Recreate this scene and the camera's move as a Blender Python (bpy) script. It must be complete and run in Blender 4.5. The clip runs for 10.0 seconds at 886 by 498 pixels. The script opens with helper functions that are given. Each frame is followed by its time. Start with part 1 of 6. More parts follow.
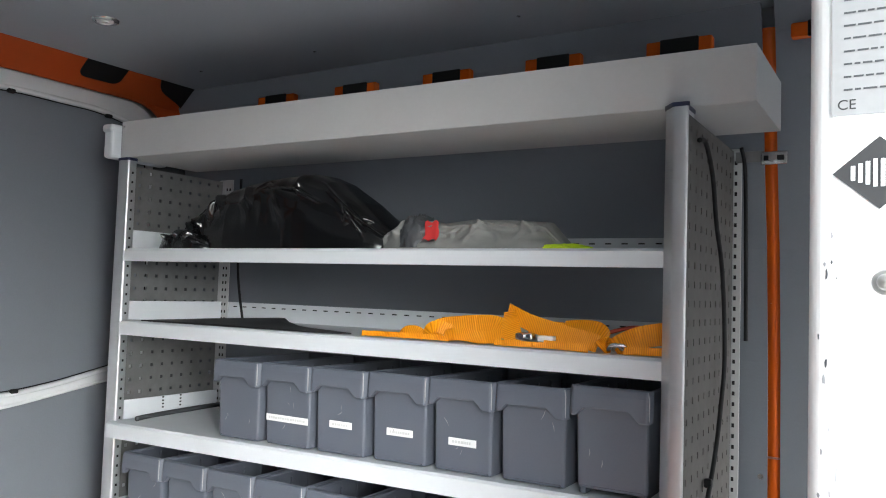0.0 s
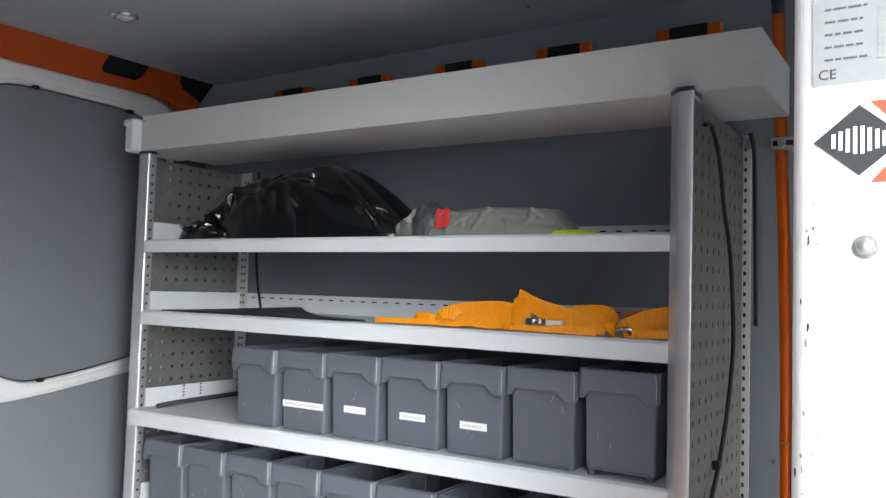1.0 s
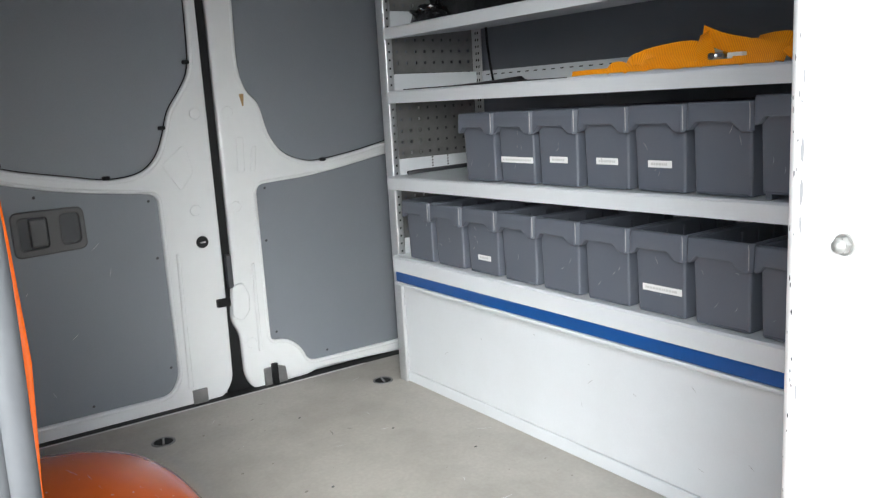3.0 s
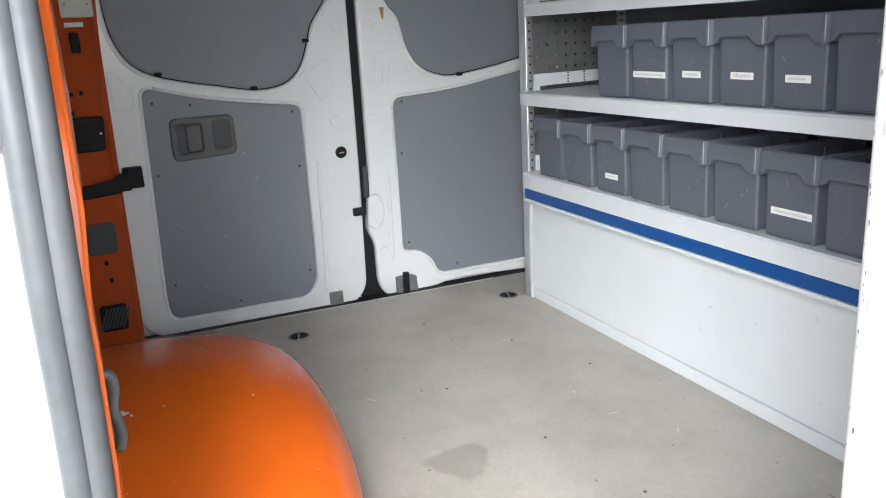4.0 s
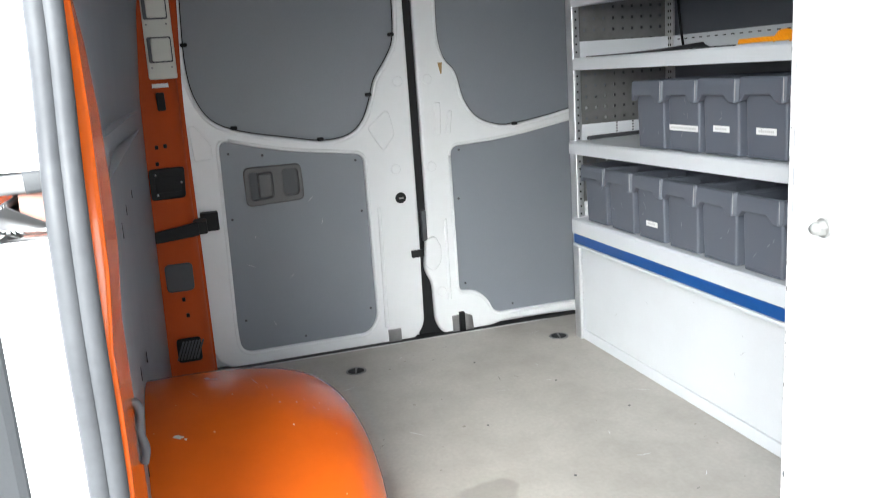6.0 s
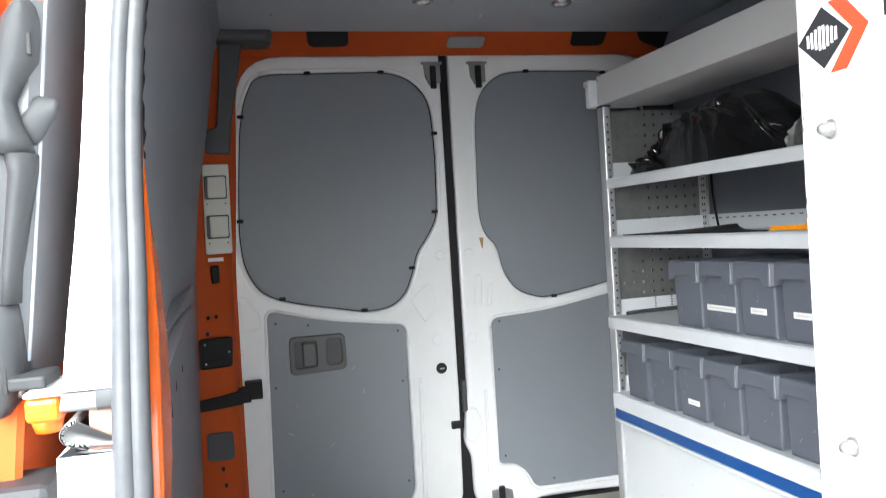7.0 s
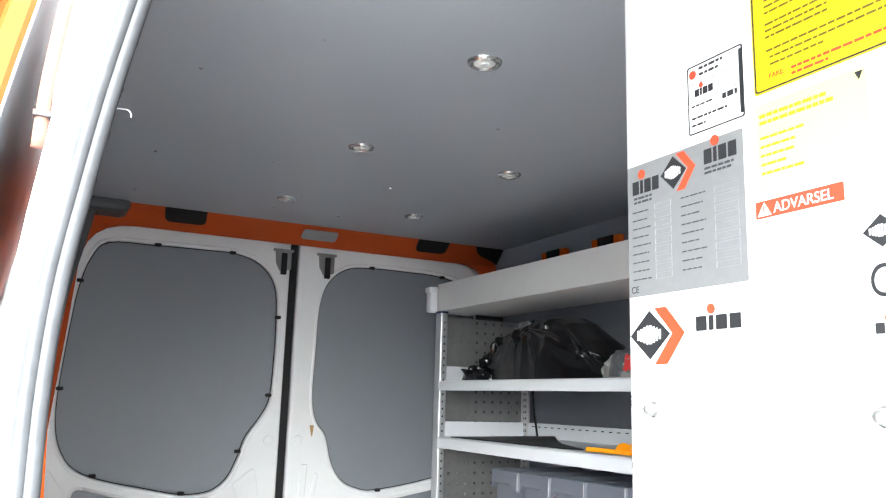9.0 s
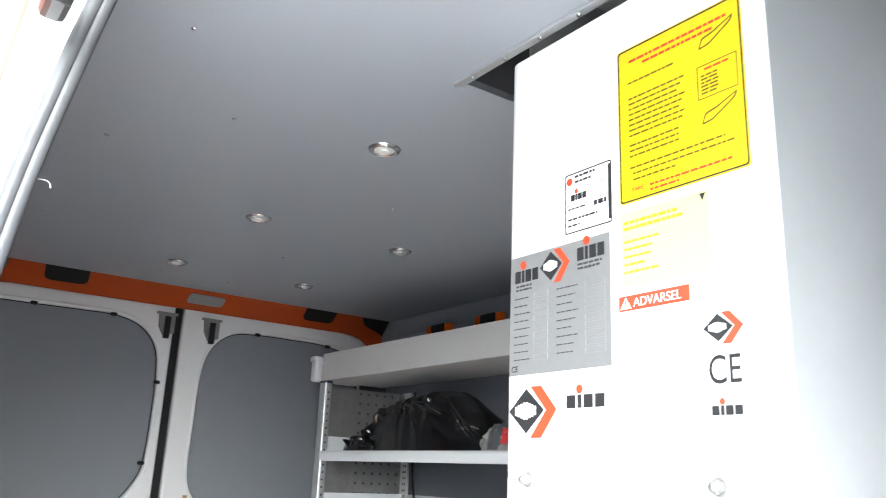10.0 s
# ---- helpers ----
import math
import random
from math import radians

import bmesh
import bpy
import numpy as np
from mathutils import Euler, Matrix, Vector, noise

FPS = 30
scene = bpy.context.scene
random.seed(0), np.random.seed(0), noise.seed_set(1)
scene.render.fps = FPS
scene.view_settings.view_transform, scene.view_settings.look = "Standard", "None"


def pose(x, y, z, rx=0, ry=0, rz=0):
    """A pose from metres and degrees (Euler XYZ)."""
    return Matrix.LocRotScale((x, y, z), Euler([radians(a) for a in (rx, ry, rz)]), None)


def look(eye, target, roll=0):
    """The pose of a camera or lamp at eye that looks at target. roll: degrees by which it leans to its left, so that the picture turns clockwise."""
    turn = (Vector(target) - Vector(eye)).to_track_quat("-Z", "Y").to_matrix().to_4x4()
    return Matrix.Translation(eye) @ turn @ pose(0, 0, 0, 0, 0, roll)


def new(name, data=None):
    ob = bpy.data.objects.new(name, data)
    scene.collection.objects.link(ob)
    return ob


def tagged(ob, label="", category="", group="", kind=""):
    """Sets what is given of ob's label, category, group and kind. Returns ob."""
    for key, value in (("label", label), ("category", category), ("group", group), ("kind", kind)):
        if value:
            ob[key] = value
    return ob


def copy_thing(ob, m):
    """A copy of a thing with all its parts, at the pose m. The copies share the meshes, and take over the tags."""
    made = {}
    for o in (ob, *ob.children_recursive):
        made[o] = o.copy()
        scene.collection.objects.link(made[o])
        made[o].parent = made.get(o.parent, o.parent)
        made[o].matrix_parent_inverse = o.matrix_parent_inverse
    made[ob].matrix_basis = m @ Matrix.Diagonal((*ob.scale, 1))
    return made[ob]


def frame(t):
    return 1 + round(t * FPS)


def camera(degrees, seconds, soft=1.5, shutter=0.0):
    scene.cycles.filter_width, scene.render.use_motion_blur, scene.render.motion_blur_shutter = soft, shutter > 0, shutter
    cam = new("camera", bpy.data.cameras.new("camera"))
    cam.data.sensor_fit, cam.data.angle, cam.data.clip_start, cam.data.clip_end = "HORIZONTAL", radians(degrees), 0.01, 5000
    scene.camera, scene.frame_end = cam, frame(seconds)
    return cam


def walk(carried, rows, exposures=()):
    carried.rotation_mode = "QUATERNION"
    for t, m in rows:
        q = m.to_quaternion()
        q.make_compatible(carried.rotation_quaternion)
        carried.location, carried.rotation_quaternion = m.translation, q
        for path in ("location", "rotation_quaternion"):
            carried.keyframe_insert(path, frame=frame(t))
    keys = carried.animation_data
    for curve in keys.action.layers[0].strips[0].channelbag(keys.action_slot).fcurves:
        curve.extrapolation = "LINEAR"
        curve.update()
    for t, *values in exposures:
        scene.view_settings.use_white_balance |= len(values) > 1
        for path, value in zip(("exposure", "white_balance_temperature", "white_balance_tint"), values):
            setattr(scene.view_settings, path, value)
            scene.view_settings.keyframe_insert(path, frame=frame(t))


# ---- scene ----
cam = camera(58.2, 10.0, soft=1.0, shutter=0.3)
PATH = [
    (0, (0.361, 0.541, 1.027), (-0.702, 2.232, 1.135), 1.9),
    (0.5, (0.365, 0.539, 1.041), (-0.682, 2.239, 1.157), 1.3),
    (1, (0.395, 0.536, 1.003), (-0.717, 2.195, 1.106), 1.7),
    (1.5, (0.475, 0.548, 0.948), (-0.836, 2.056, 0.849), 1.6),
    (2, (0.552, 0.531, 0.934), (-0.907, 1.874, 0.675), -1.0),
    (2.2, (0.587, 0.54, 0.928), (-0.94, 1.803, 0.654), -1.8),
    (3.3, (0.685, 0.599, 0.89), (-0.984, 1.609, 0.447), -3.1),
    (3.5, (0.684, 0.614, 0.886), (-1.03, 1.52, 0.395), -2.9),
    (4, (0.743, 0.64, 0.87), (-1.038, 1.377, 0.336), -3.2),
    (4.5, (0.789, 0.659, 0.875), (-1.002, 1.371, 0.341), -2.9),
    (5, (0.851, 0.692, 0.879), (-0.995, 1.263, 0.365), -4.0),
    (5.2, (0.871, 0.698, 0.882), (-0.982, 1.247, 0.367), -4.4),
    (6.3, (0.903, 0.703, 0.937), (-0.995, 1.242, 0.607), -3.7),
    (6.5, (0.918, 0.701, 0.95), (-0.999, 1.227, 0.727), -3.8),
    (7, (0.931, 0.699, 0.975), (-1.009, 1.183, 0.932), -3.6),
    (7.5, (0.948, 0.682, 1.0), (-0.989, 1.171, 1.093), -2.8),
    (8, (0.964, 0.64, 1.021), (-0.94, 1.205, 1.254), -0.9),
    (8.5, (0.991, 0.611, 1.037), (-0.799, 1.434, 1.38), 0.7),
    (9, (1.013, 0.595, 1.049), (-0.736, 1.489, 1.421), 1.6),
    (9.5, (1.036, 0.571, 1.052), (-0.62, 1.568, 1.566), 1.8),
    (10, (1.078, 0.537, 1.044), (-0.489, 1.652, 1.594), 2.4),
]
EXPOSURES = [(0.0, 3.2, 6150, 4), (1.0, 3.15, 6150, 4), (2.0, 2.78, 6150, 4), (4.0, 2.62, 6150, 4), (5.0, 2.72, 6150, 4), (6.5, 2.95, 6100, 4), (7.2, 3.1, 6100, 4), (8.0, 3.35, 6150, 4), (8.8, 3.45, 6150, 4), (10.0, 3.35, 6150, 4)]
walk(cam, [(t, look(eye, target, roll)) for t, eye, target, roll in PATH], EXPOSURES)

# ---- world and light ----
world = bpy.data.worlds.new("overcast_sky")
scene.world = world
world.use_nodes = True
wn = world.node_tree
sky = wn.nodes.new("ShaderNodeTexSky")
sky.sky_type, sky.sun_disc = "NISHITA", False
sky.sun_elevation, sky.sun_rotation = radians(32), radians(114)
sky.air_density, sky.dust_density, sky.ozone_density = 1.0, 4.0, 1.0
hue = wn.nodes.new("ShaderNodeHueSaturation")
hue.inputs["Saturation"].default_value = 0.25
wn.links.new(sky.outputs[0], hue.inputs["Color"])
wn.links.new(hue.outputs[0], wn.nodes["Background"].inputs[0])
wn.nodes["Background"].inputs[1].default_value = 0.172
sun = new("sun", bpy.data.lights.new("sun", "SUN"))
sun.data.energy, sun.data.angle, sun.data.color = 1.05, radians(66), (1.0, 0.98, 0.96)
sun.matrix_world = look((8.8, -4.0, 6.6), (0.0, 0.0, 0.8))

# ---- materials ----
def material(name, colour, rough=0.5, metal=0.0, grain=0.06, scale=60.0, bump=0.0, stain=0.0, stain_scale=4.0, stain_colour=None, coat=0.0, spec=0.5, flecks=None):
    m = bpy.data.materials.new(name)
    m.use_nodes = True
    nt = m.node_tree
    b = nt.nodes["Principled BSDF"]
    b.inputs["Roughness"].default_value, b.inputs["Metallic"].default_value = rough, metal
    b.inputs["Coat Weight"].default_value = coat
    b.inputs["Specular IOR Level"].default_value = spec
    tc = nt.nodes.new("ShaderNodeTexCoord")
    fine = nt.nodes.new("ShaderNodeTexNoise")
    fine.inputs["Scale"].default_value, fine.inputs["Detail"].default_value = scale, 5
    nt.links.new(tc.outputs["Object"], fine.inputs["Vector"])
    mix = nt.nodes.new("ShaderNodeMixRGB")
    mix.inputs[1].default_value = (*[c * (1 - grain) for c in colour], 1)
    mix.inputs[2].default_value = (*[min(1, c * (1 + grain)) for c in colour], 1)
    nt.links.new(fine.outputs["Fac"], mix.inputs[0])
    last = mix.outputs[0]
    if stain:
        wide = nt.nodes.new("ShaderNodeTexNoise")
        wide.inputs["Scale"].default_value, wide.inputs["Detail"].default_value = stain_scale, 8
        wide.inputs["Roughness"].default_value = 0.65
        nt.links.new(tc.outputs["Object"], wide.inputs["Vector"])
        ramp = nt.nodes.new("ShaderNodeValToRGB")
        ramp.color_ramp.elements[0].position, ramp.color_ramp.elements[1].position = 0.42, 0.72
        ramp.color_ramp.elements[1].color = (stain, stain, stain, 1)
        nt.links.new(wide.outputs["Fac"], ramp.inputs[0])
        dirt = nt.nodes.new("ShaderNodeMixRGB")
        dirt.inputs[2].default_value = (*(stain_colour or [c * 0.55 for c in colour]), 1)
        nt.links.new(ramp.outputs[0], dirt.inputs[0])
        nt.links.new(last, dirt.inputs[1])
        last = dirt.outputs[0]
        rr = nt.nodes.new("ShaderNodeMapRange")
        rr.inputs["To Min"].default_value, rr.inputs["To Max"].default_value = rough * 0.85, min(1, rough * 1.25)
        nt.links.new(wide.outputs["Fac"], rr.inputs["Value"])
        nt.links.new(rr.outputs[0], b.inputs["Roughness"])
    if flecks:
        vor = nt.nodes.new("ShaderNodeTexNoise")
        vor.inputs["Scale"].default_value, vor.inputs["Detail"].default_value = flecks[0], 2
        mp = nt.nodes.new("ShaderNodeMapping")
        mp.inputs["Scale"].default_value = flecks[3]
        nt.links.new(tc.outputs["Object"], mp.inputs["Vector"])
        nt.links.new(mp.outputs[0], vor.inputs["Vector"])
        cut = nt.nodes.new("ShaderNodeValToRGB")
        cut.color_ramp.elements[0].position, cut.color_ramp.elements[1].position = flecks[1], flecks[1] + 0.03
        nt.links.new(vor.outputs["Fac"], cut.inputs[0])
        fl = nt.nodes.new("ShaderNodeMixRGB")
        fl.inputs[2].default_value = (*flecks[2], 1)
        nt.links.new(cut.outputs[0], fl.inputs[0])
        nt.links.new(last, fl.inputs[1])
        last = fl.outputs[0]
    nt.links.new(last, b.inputs["Base Color"])
    if bump:
        bp = nt.nodes.new("ShaderNodeBump")
        bp.inputs["Strength"].default_value, bp.inputs["Distance"].default_value = bump, 0.002
        nt.links.new(fine.outputs["Fac"], bp.inputs["Height"])
        nt.links.new(bp.outputs[0], b.inputs["Normal"])
    return m


LINING = material("grey_lining_board", (0.190, 0.205, 0.236), 0.42, grain=0.05, scale=220, bump=0.12, stain=0.25, stain_scale=3, stain_colour=(0.226, 0.24, 0.268))
CEIL = material("grey_ceiling_board", (0.310, 0.332, 0.372), 0.36, grain=0.05, scale=260, bump=0.1, stain=0.2, stain_scale=2.5, stain_colour=(0.335, 0.357, 0.395))
WHITE = material("white_car_paint", (0.74, 0.75, 0.77), 0.22, grain=0.02, scale=30, stain=0.25, stain_scale=7, stain_colour=(0.70, 0.70, 0.71), coat=0.4)
# darker copy of the orange car paint, with shade put into its colour
SHADEORANGE = material("shaded_orange_car_paint", (0.43, 0.068, 0.015), 0.5, grain=0.06, scale=40, stain=0.45, stain_scale=7, stain_colour=(0.34, 0.070, 0.022), spec=0.10, bump=0.03)
ORANGE = material("orange_car_paint", (0.60, 0.104, 0.008), 0.22, grain=0.05, scale=40, stain=0.35, stain_scale=6, stain_colour=(0.50, 0.075, 0.010), coat=0.12, spec=0.22, bump=0.03, flecks=(60, 0.755, (0.66, 0.30, 0.14), (1, 1, 3)))
SHELF = material("light_grey_powder_coat", (0.62, 0.64, 0.675), 0.42, grain=0.03, scale=180, stain=0.3, stain_scale=6, stain_colour=(0.53, 0.54, 0.56), bump=0.05)
CANOPY = material("warm_grey_sheet_steel", (0.50, 0.50, 0.505), 0.42, grain=0.03, scale=120, stain=0.25, stain_scale=4, stain_colour=(0.42, 0.42, 0.43))
BIN = material("dark_grey_plastic", (0.102, 0.113, 0.142), 0.48, grain=0.06, scale=300, bump=0.1, stain=0.35, stain_scale=9, stain_colour=(0.13, 0.135, 0.15))
FLOORM = material("worn_floor_board", (0.405, 0.383, 0.350), 0.55, grain=0.14, scale=90, bump=0.25, stain=0.8, stain_scale=4.0, stain_colour=(0.300, 0.280, 0.252), flecks=(46, 0.735, (0.22, 0.20, 0.18), (1, 1, 1)))
GALV = material("galvanised_steel", (0.25, 0.248, 0.25), 0.45, metal=0.6, grain=0.12, scale=50, stain=0.4, stain_scale=14)
ALU = material("brushed_aluminium", (0.60, 0.61, 0.63), 0.34, metal=0.75, grain=0.04, scale=90, stain=0.2, stain_scale=9)
STEEL = material("bright_steel", (0.62, 0.62, 0.62), 0.25, metal=1.0, grain=0.05)
SEAL = material("grey_rubber_seal", (0.046, 0.048, 0.053), 0.46, grain=0.20, scale=80, stain=0.55, stain_scale=9, stain_colour=(0.078, 0.081, 0.088), bump=0.12, spec=0.22)
BLACK = material("black_rubber", (0.010, 0.010, 0.011), 0.6, grain=0.1, spec=0.25)
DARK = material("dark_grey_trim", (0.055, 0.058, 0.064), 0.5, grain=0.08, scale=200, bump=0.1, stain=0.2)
TRIM = material("mid_grey_trim", (0.055, 0.058, 0.065), 0.45, grain=0.06, scale=220, bump=0.1, stain=0.2)
BOXW = material("white_box_paint", (0.82, 0.82, 0.82), 0.38, grain=0.015, scale=40, stain=0.15, stain_scale=3, stain_colour=(0.74, 0.74, 0.73), flecks=(70, 0.79, (0.35, 0.34, 0.33), (1, 1, 0.6)))
PLASTW = material("aged_white_plastic", (0.60, 0.59, 0.54), 0.45, grain=0.03)
BLUE = material("blue_edge_strip", (0.006, 0.068, 0.265), 0.4, grain=0.08, scale=70, stain=0.3, stain_scale=20)
BAG = material("black_plastic_film", (0.005, 0.005, 0.0056), 0.19, grain=0.1, scale=30, bump=0.05, spec=0.5)
CLOTH = material("grey_cloth", (0.235, 0.232, 0.222), 0.85, grain=0.10, scale=30, bump=0.5, stain=0.5, stain_scale=14, stain_colour=(0.17, 0.17, 0.165))
CLOTH.node_tree.nodes["Bump"].inputs["Distance"].default_value = 0.006
REDC = material("red_cloth", (0.55, 0.03, 0.03), 0.7, grain=0.1)
HIVIS = material("hi_vis_yellow", (0.62, 0.85, 0.02), 0.6, grain=0.05)
STRAP = material("orange_webbing", (1.0, 0.365, 0.003), 0.42, grain=0.05, scale=350, stain=0.25, stain_scale=30, stain_colour=(0.95, 0.29, 0.003), spec=0.35)
strap_tree = STRAP.node_tree
wave = strap_tree.nodes.new("ShaderNodeTexWave")
wave.inputs["Scale"].default_value = 80
weft = strap_tree.nodes.new("ShaderNodeAttribute")
weft.attribute_name = "along"
strap_tree.links.new(weft.outputs["Vector"], wave.inputs["Vector"])
rib = strap_tree.nodes.new("ShaderNodeBump")
rib.inputs["Strength"].default_value, rib.inputs["Distance"].default_value = 0.5, 0.0012
strap_tree.links.new(wave.outputs["Fac"], rib.inputs["Height"])
# rib grooves are darkened in the colour too, as painted shade
groove = strap_tree.nodes.new("ShaderNodeMix")
groove.data_type, groove.blend_type = "RGBA", "MULTIPLY"
groove.inputs["Factor"].default_value = 1.0
shade = strap_tree.nodes.new("ShaderNodeValToRGB")
shade.color_ramp.elements[0].position, shade.color_ramp.elements[0].color = 0.10, (0.80, 0.66, 0.8, 1)
shade.color_ramp.elements[1].position, shade.color_ramp.elements[1].color = 0.55, (1, 1, 1, 1)
strap_tree.links.new(wave.outputs["Fac"], shade.inputs[0])
cloth_in = strap_tree.nodes["Principled BSDF"].inputs["Base Color"]
strap_tree.links.new(cloth_in.links[0].from_socket, groove.inputs[6])
strap_tree.links.new(shade.outputs[0], groove.inputs[7])
strap_tree.links.new(groove.outputs[2], cloth_in)
strap_tree.links.new(rib.outputs[0], strap_tree.nodes["Principled BSDF"].inputs["Normal"])
FAINT = material("faint_label_print", (0.58, 0.58, 0.58), 0.6, grain=0.02)
MAT = material("black_rubber_mat", (0.016, 0.017, 0.019), 0.5, grain=0.1, scale=150, bump=0.2)
PAPER = material("white_label_paper", (0.78, 0.78, 0.78), 0.6, grain=0.02)
INK = material("black_print", (0.02, 0.02, 0.022), 0.5, grain=0.02)
REDP = material("orange_red_print", (0.52, 0.060, 0.022), 0.5, grain=0.02)
YELP = material("yellow_sign_vinyl", (0.76, 0.54, 0.0), 0.45, grain=0.02)
YELL = material("pale_yellow_label", (0.80, 0.76, 0.28), 0.5, grain=0.02)
PLATE = material("brushed_plate", (0.30, 0.30, 0.305), 0.45, metal=0.5, grain=0.08, scale=120)
GREYP = material("grey_print", (0.30, 0.30, 0.31), 0.5, grain=0.02)
BROWN = material("brown_tape", (0.32, 0.20, 0.08), 0.6, grain=0.1)
NAVY = material("navy_cap", (0.015, 0.02, 0.06), 0.4, grain=0.1)
GROUND = material("pale_concrete", (0.48, 0.475, 0.465), 0.85, grain=0.25, scale=30, stain=0.4, stain_scale=0.7)
BOLT = material("overpainted_bolt", (0.25, 0.25, 0.245), 0.32, metal=0.35, grain=0.06, scale=200, stain=0.4, stain_scale=60, stain_colour=(0.20, 0.195, 0.185))
RAIL = material("dull_grey_metal", (0.058, 0.058, 0.060), 0.42, metal=0.3, grain=0.1, scale=80, stain=0.4, stain_scale=20)
PALETRIM = material("pale_grey_trim", (0.05, 0.052, 0.056), 0.5, grain=0.06, scale=220, bump=0.1, stain=0.2, spec=0.2)
RAILM = material("galvanised_rail", (0.19, 0.19, 0.195), 0.34, metal=0.45, grain=0.1, scale=80, stain=0.4, stain_scale=25)
PINKISH = material("pinkish_red", (0.26, 0.11, 0.08), 0.5, grain=0.1, scale=60, stain=0.4, stain_scale=12)
YARD = material("pale_render", (0.40, 0.395, 0.38), 0.9, grain=0.15, scale=20, stain=0.3, stain_scale=0.8)
SIGNINK = material("faded_sign_print", (0.13, 0.105, 0.012), 0.5, grain=0.02)
GRIPM = material("dark_grip_plastic", (0.026, 0.0275, 0.030), 0.5, grain=0.06, scale=220, bump=0.1, stain=0.3, stain_scale=12, stain_colour=(0.036, 0.038, 0.041), spec=0.15)
HANDLE = material("warm_grey_handle_plastic", (0.105, 0.104, 0.106), 0.5, grain=0.06, scale=220, bump=0.1, stain=0.2)
# darkened copy of GALV: the dim light on one end panel is in its colour
GALVSHADE = material("shaded_galvanised_steel", (0.115, 0.108, 0.106), 0.75, grain=0.15, scale=50, stain=0.5, stain_scale=14, stain_colour=(0.095, 0.090, 0.088), spec=0.12)
# housing white greyed down: the cab-side face carries its shade as colour
SIDESHADE = material("shaded_side_sheet", (0.30, 0.31, 0.32), 0.45, grain=0.03, scale=60, stain=0.25, stain_scale=4, stain_colour=(0.25, 0.255, 0.26))
WORN = material("worn_orange_primer", (0.42, 0.26, 0.19), 0.6, grain=0.1, scale=90, stain=0.4, stain_scale=40, stain_colour=(0.45, 0.12, 0.04))
GLOSSW = material("lamp_lens", (0.75, 0.75, 0.73), 0.15, grain=0.02)

# ---- building helpers ----
def thing(name, at, label, category, group="", kind=""):
    ob = new(name)
    ob.location = at
    ob.empty_display_size = 0.05
    return tagged(ob, label, category, group, kind)


def root_of(ob):
    p = Vector((0, 0, 0))
    while ob is not None:
        p += ob.matrix_parent_inverse.translation + ob.location
        ob = ob.parent
    return p


def mesh_of(name, bm, mat, smooth=False):
    me = bpy.data.meshes.new(name)
    bm.normal_update()
    bm.to_mesh(me)
    bm.free()
    me.materials.append(mat)
    if smooth:
        for p in me.polygons:
            p.use_smooth = True
    return me


def part(name, bm, mat, parent, label="", smooth=False):
    """A bmesh in world places, as one mesh under a thing or a part."""
    me = bm if isinstance(bm, bpy.types.Mesh) else mesh_of(name, bm, mat, smooth)
    ob = new(name, me)
    if parent is not None:
        ob.parent = parent
        ob.matrix_parent_inverse = Matrix.Translation(-root_of(parent))
    return tagged(ob, label)


def solo(name, bm, mat, label, category="", group="", kind="", smooth=False):
    return tagged(part(name, bm, mat, None, smooth=smooth), label, category, group, kind)


def box(lo, hi, bevel=0.0, bm=None, segs=2):
    bm = bm or bmesh.new()
    one = bmesh.ops.create_cube(bm, size=1.0)["verts"]
    for v in one:
        v.co = Vector([lo[i] + (v.co[i] + 0.5) * (hi[i] - lo[i]) for i in range(3)])
    if bevel:
        edges = list({e for v in one for e in v.link_edges})
        bmesh.ops.bevel(bm, geom=edges, offset=bevel, segments=segs, profile=0.5, affect="EDGES")
    return bm


def rod(a, b, r, n=12, bm=None, r2=None):
    bm = bm or bmesh.new()
    a, b = Vector(a), Vector(b)
    m = Matrix.Translation((a + b) / 2) @ (b - a).to_track_quat("Z", "Y").to_matrix().to_4x4()
    bmesh.ops.create_cone(bm, cap_ends=True, segments=n, radius1=r, radius2=r if r2 is None else r2, depth=(b - a).length, matrix=m)
    return bm


REAR = Matrix(((0, 0, 1, 0), (1, 0, 0, 0), (0, 1, 0, 0), (0, 0, 0, 1)))       # u, v, n -> y, z, x
FRONT = Matrix(((1, 0, 0, 0), (0, 0, -1, 0), (0, 1, 0, 0), (0, 0, 0, 1)))     # u, v, n -> x, z, -y
FLAT = Matrix.Identity(4)                                                    # u, v, n -> x, y, z


def rounded(pts, r, n=6):
    """A closed outline with its corners rounded by r (one value, or one for each corner)."""
    out, count = [], len(pts)
    for i in range(count):
        p, a, b = Vector(pts[i]), Vector(pts[i - 1]), Vector(pts[(i + 1) % count])
        rad = r[i] if isinstance(r, (list, tuple)) else r
        d1, d2 = (a - p), (b - p)
        cut = min(rad, d1.length * 0.49, d2.length * 0.49)
        if cut < 1e-5:
            out.append(tuple(p))
            continue
        s, e = p + d1.normalized() * cut, p + d2.normalized() * cut
        for k in range(n + 1):
            t = k / n
            q = s * (1 - t) ** 2 + p * 2 * t * (1 - t) + e * t * t
            out.append((q.x, q.y))
    return out


def smooth_loop(pts, n=5):
    """A closed Catmull-Rom line through points."""
    out, c = [], len(pts)
    for i in range(c):
        p0, p1, p2, p3 = (Vector(pts[(i + k) % c]) for k in (-1, 0, 1, 2))
        for k in range(n):
            t = k / n
            q = 0.5 * ((2 * p1) + (p2 - p0) * t + (2 * p0 - 5 * p1 + 4 * p2 - p3) * t * t + (3 * p1 - p0 - 3 * p2 + p3) * t ** 3)
            out.append(tuple(q))
    return out


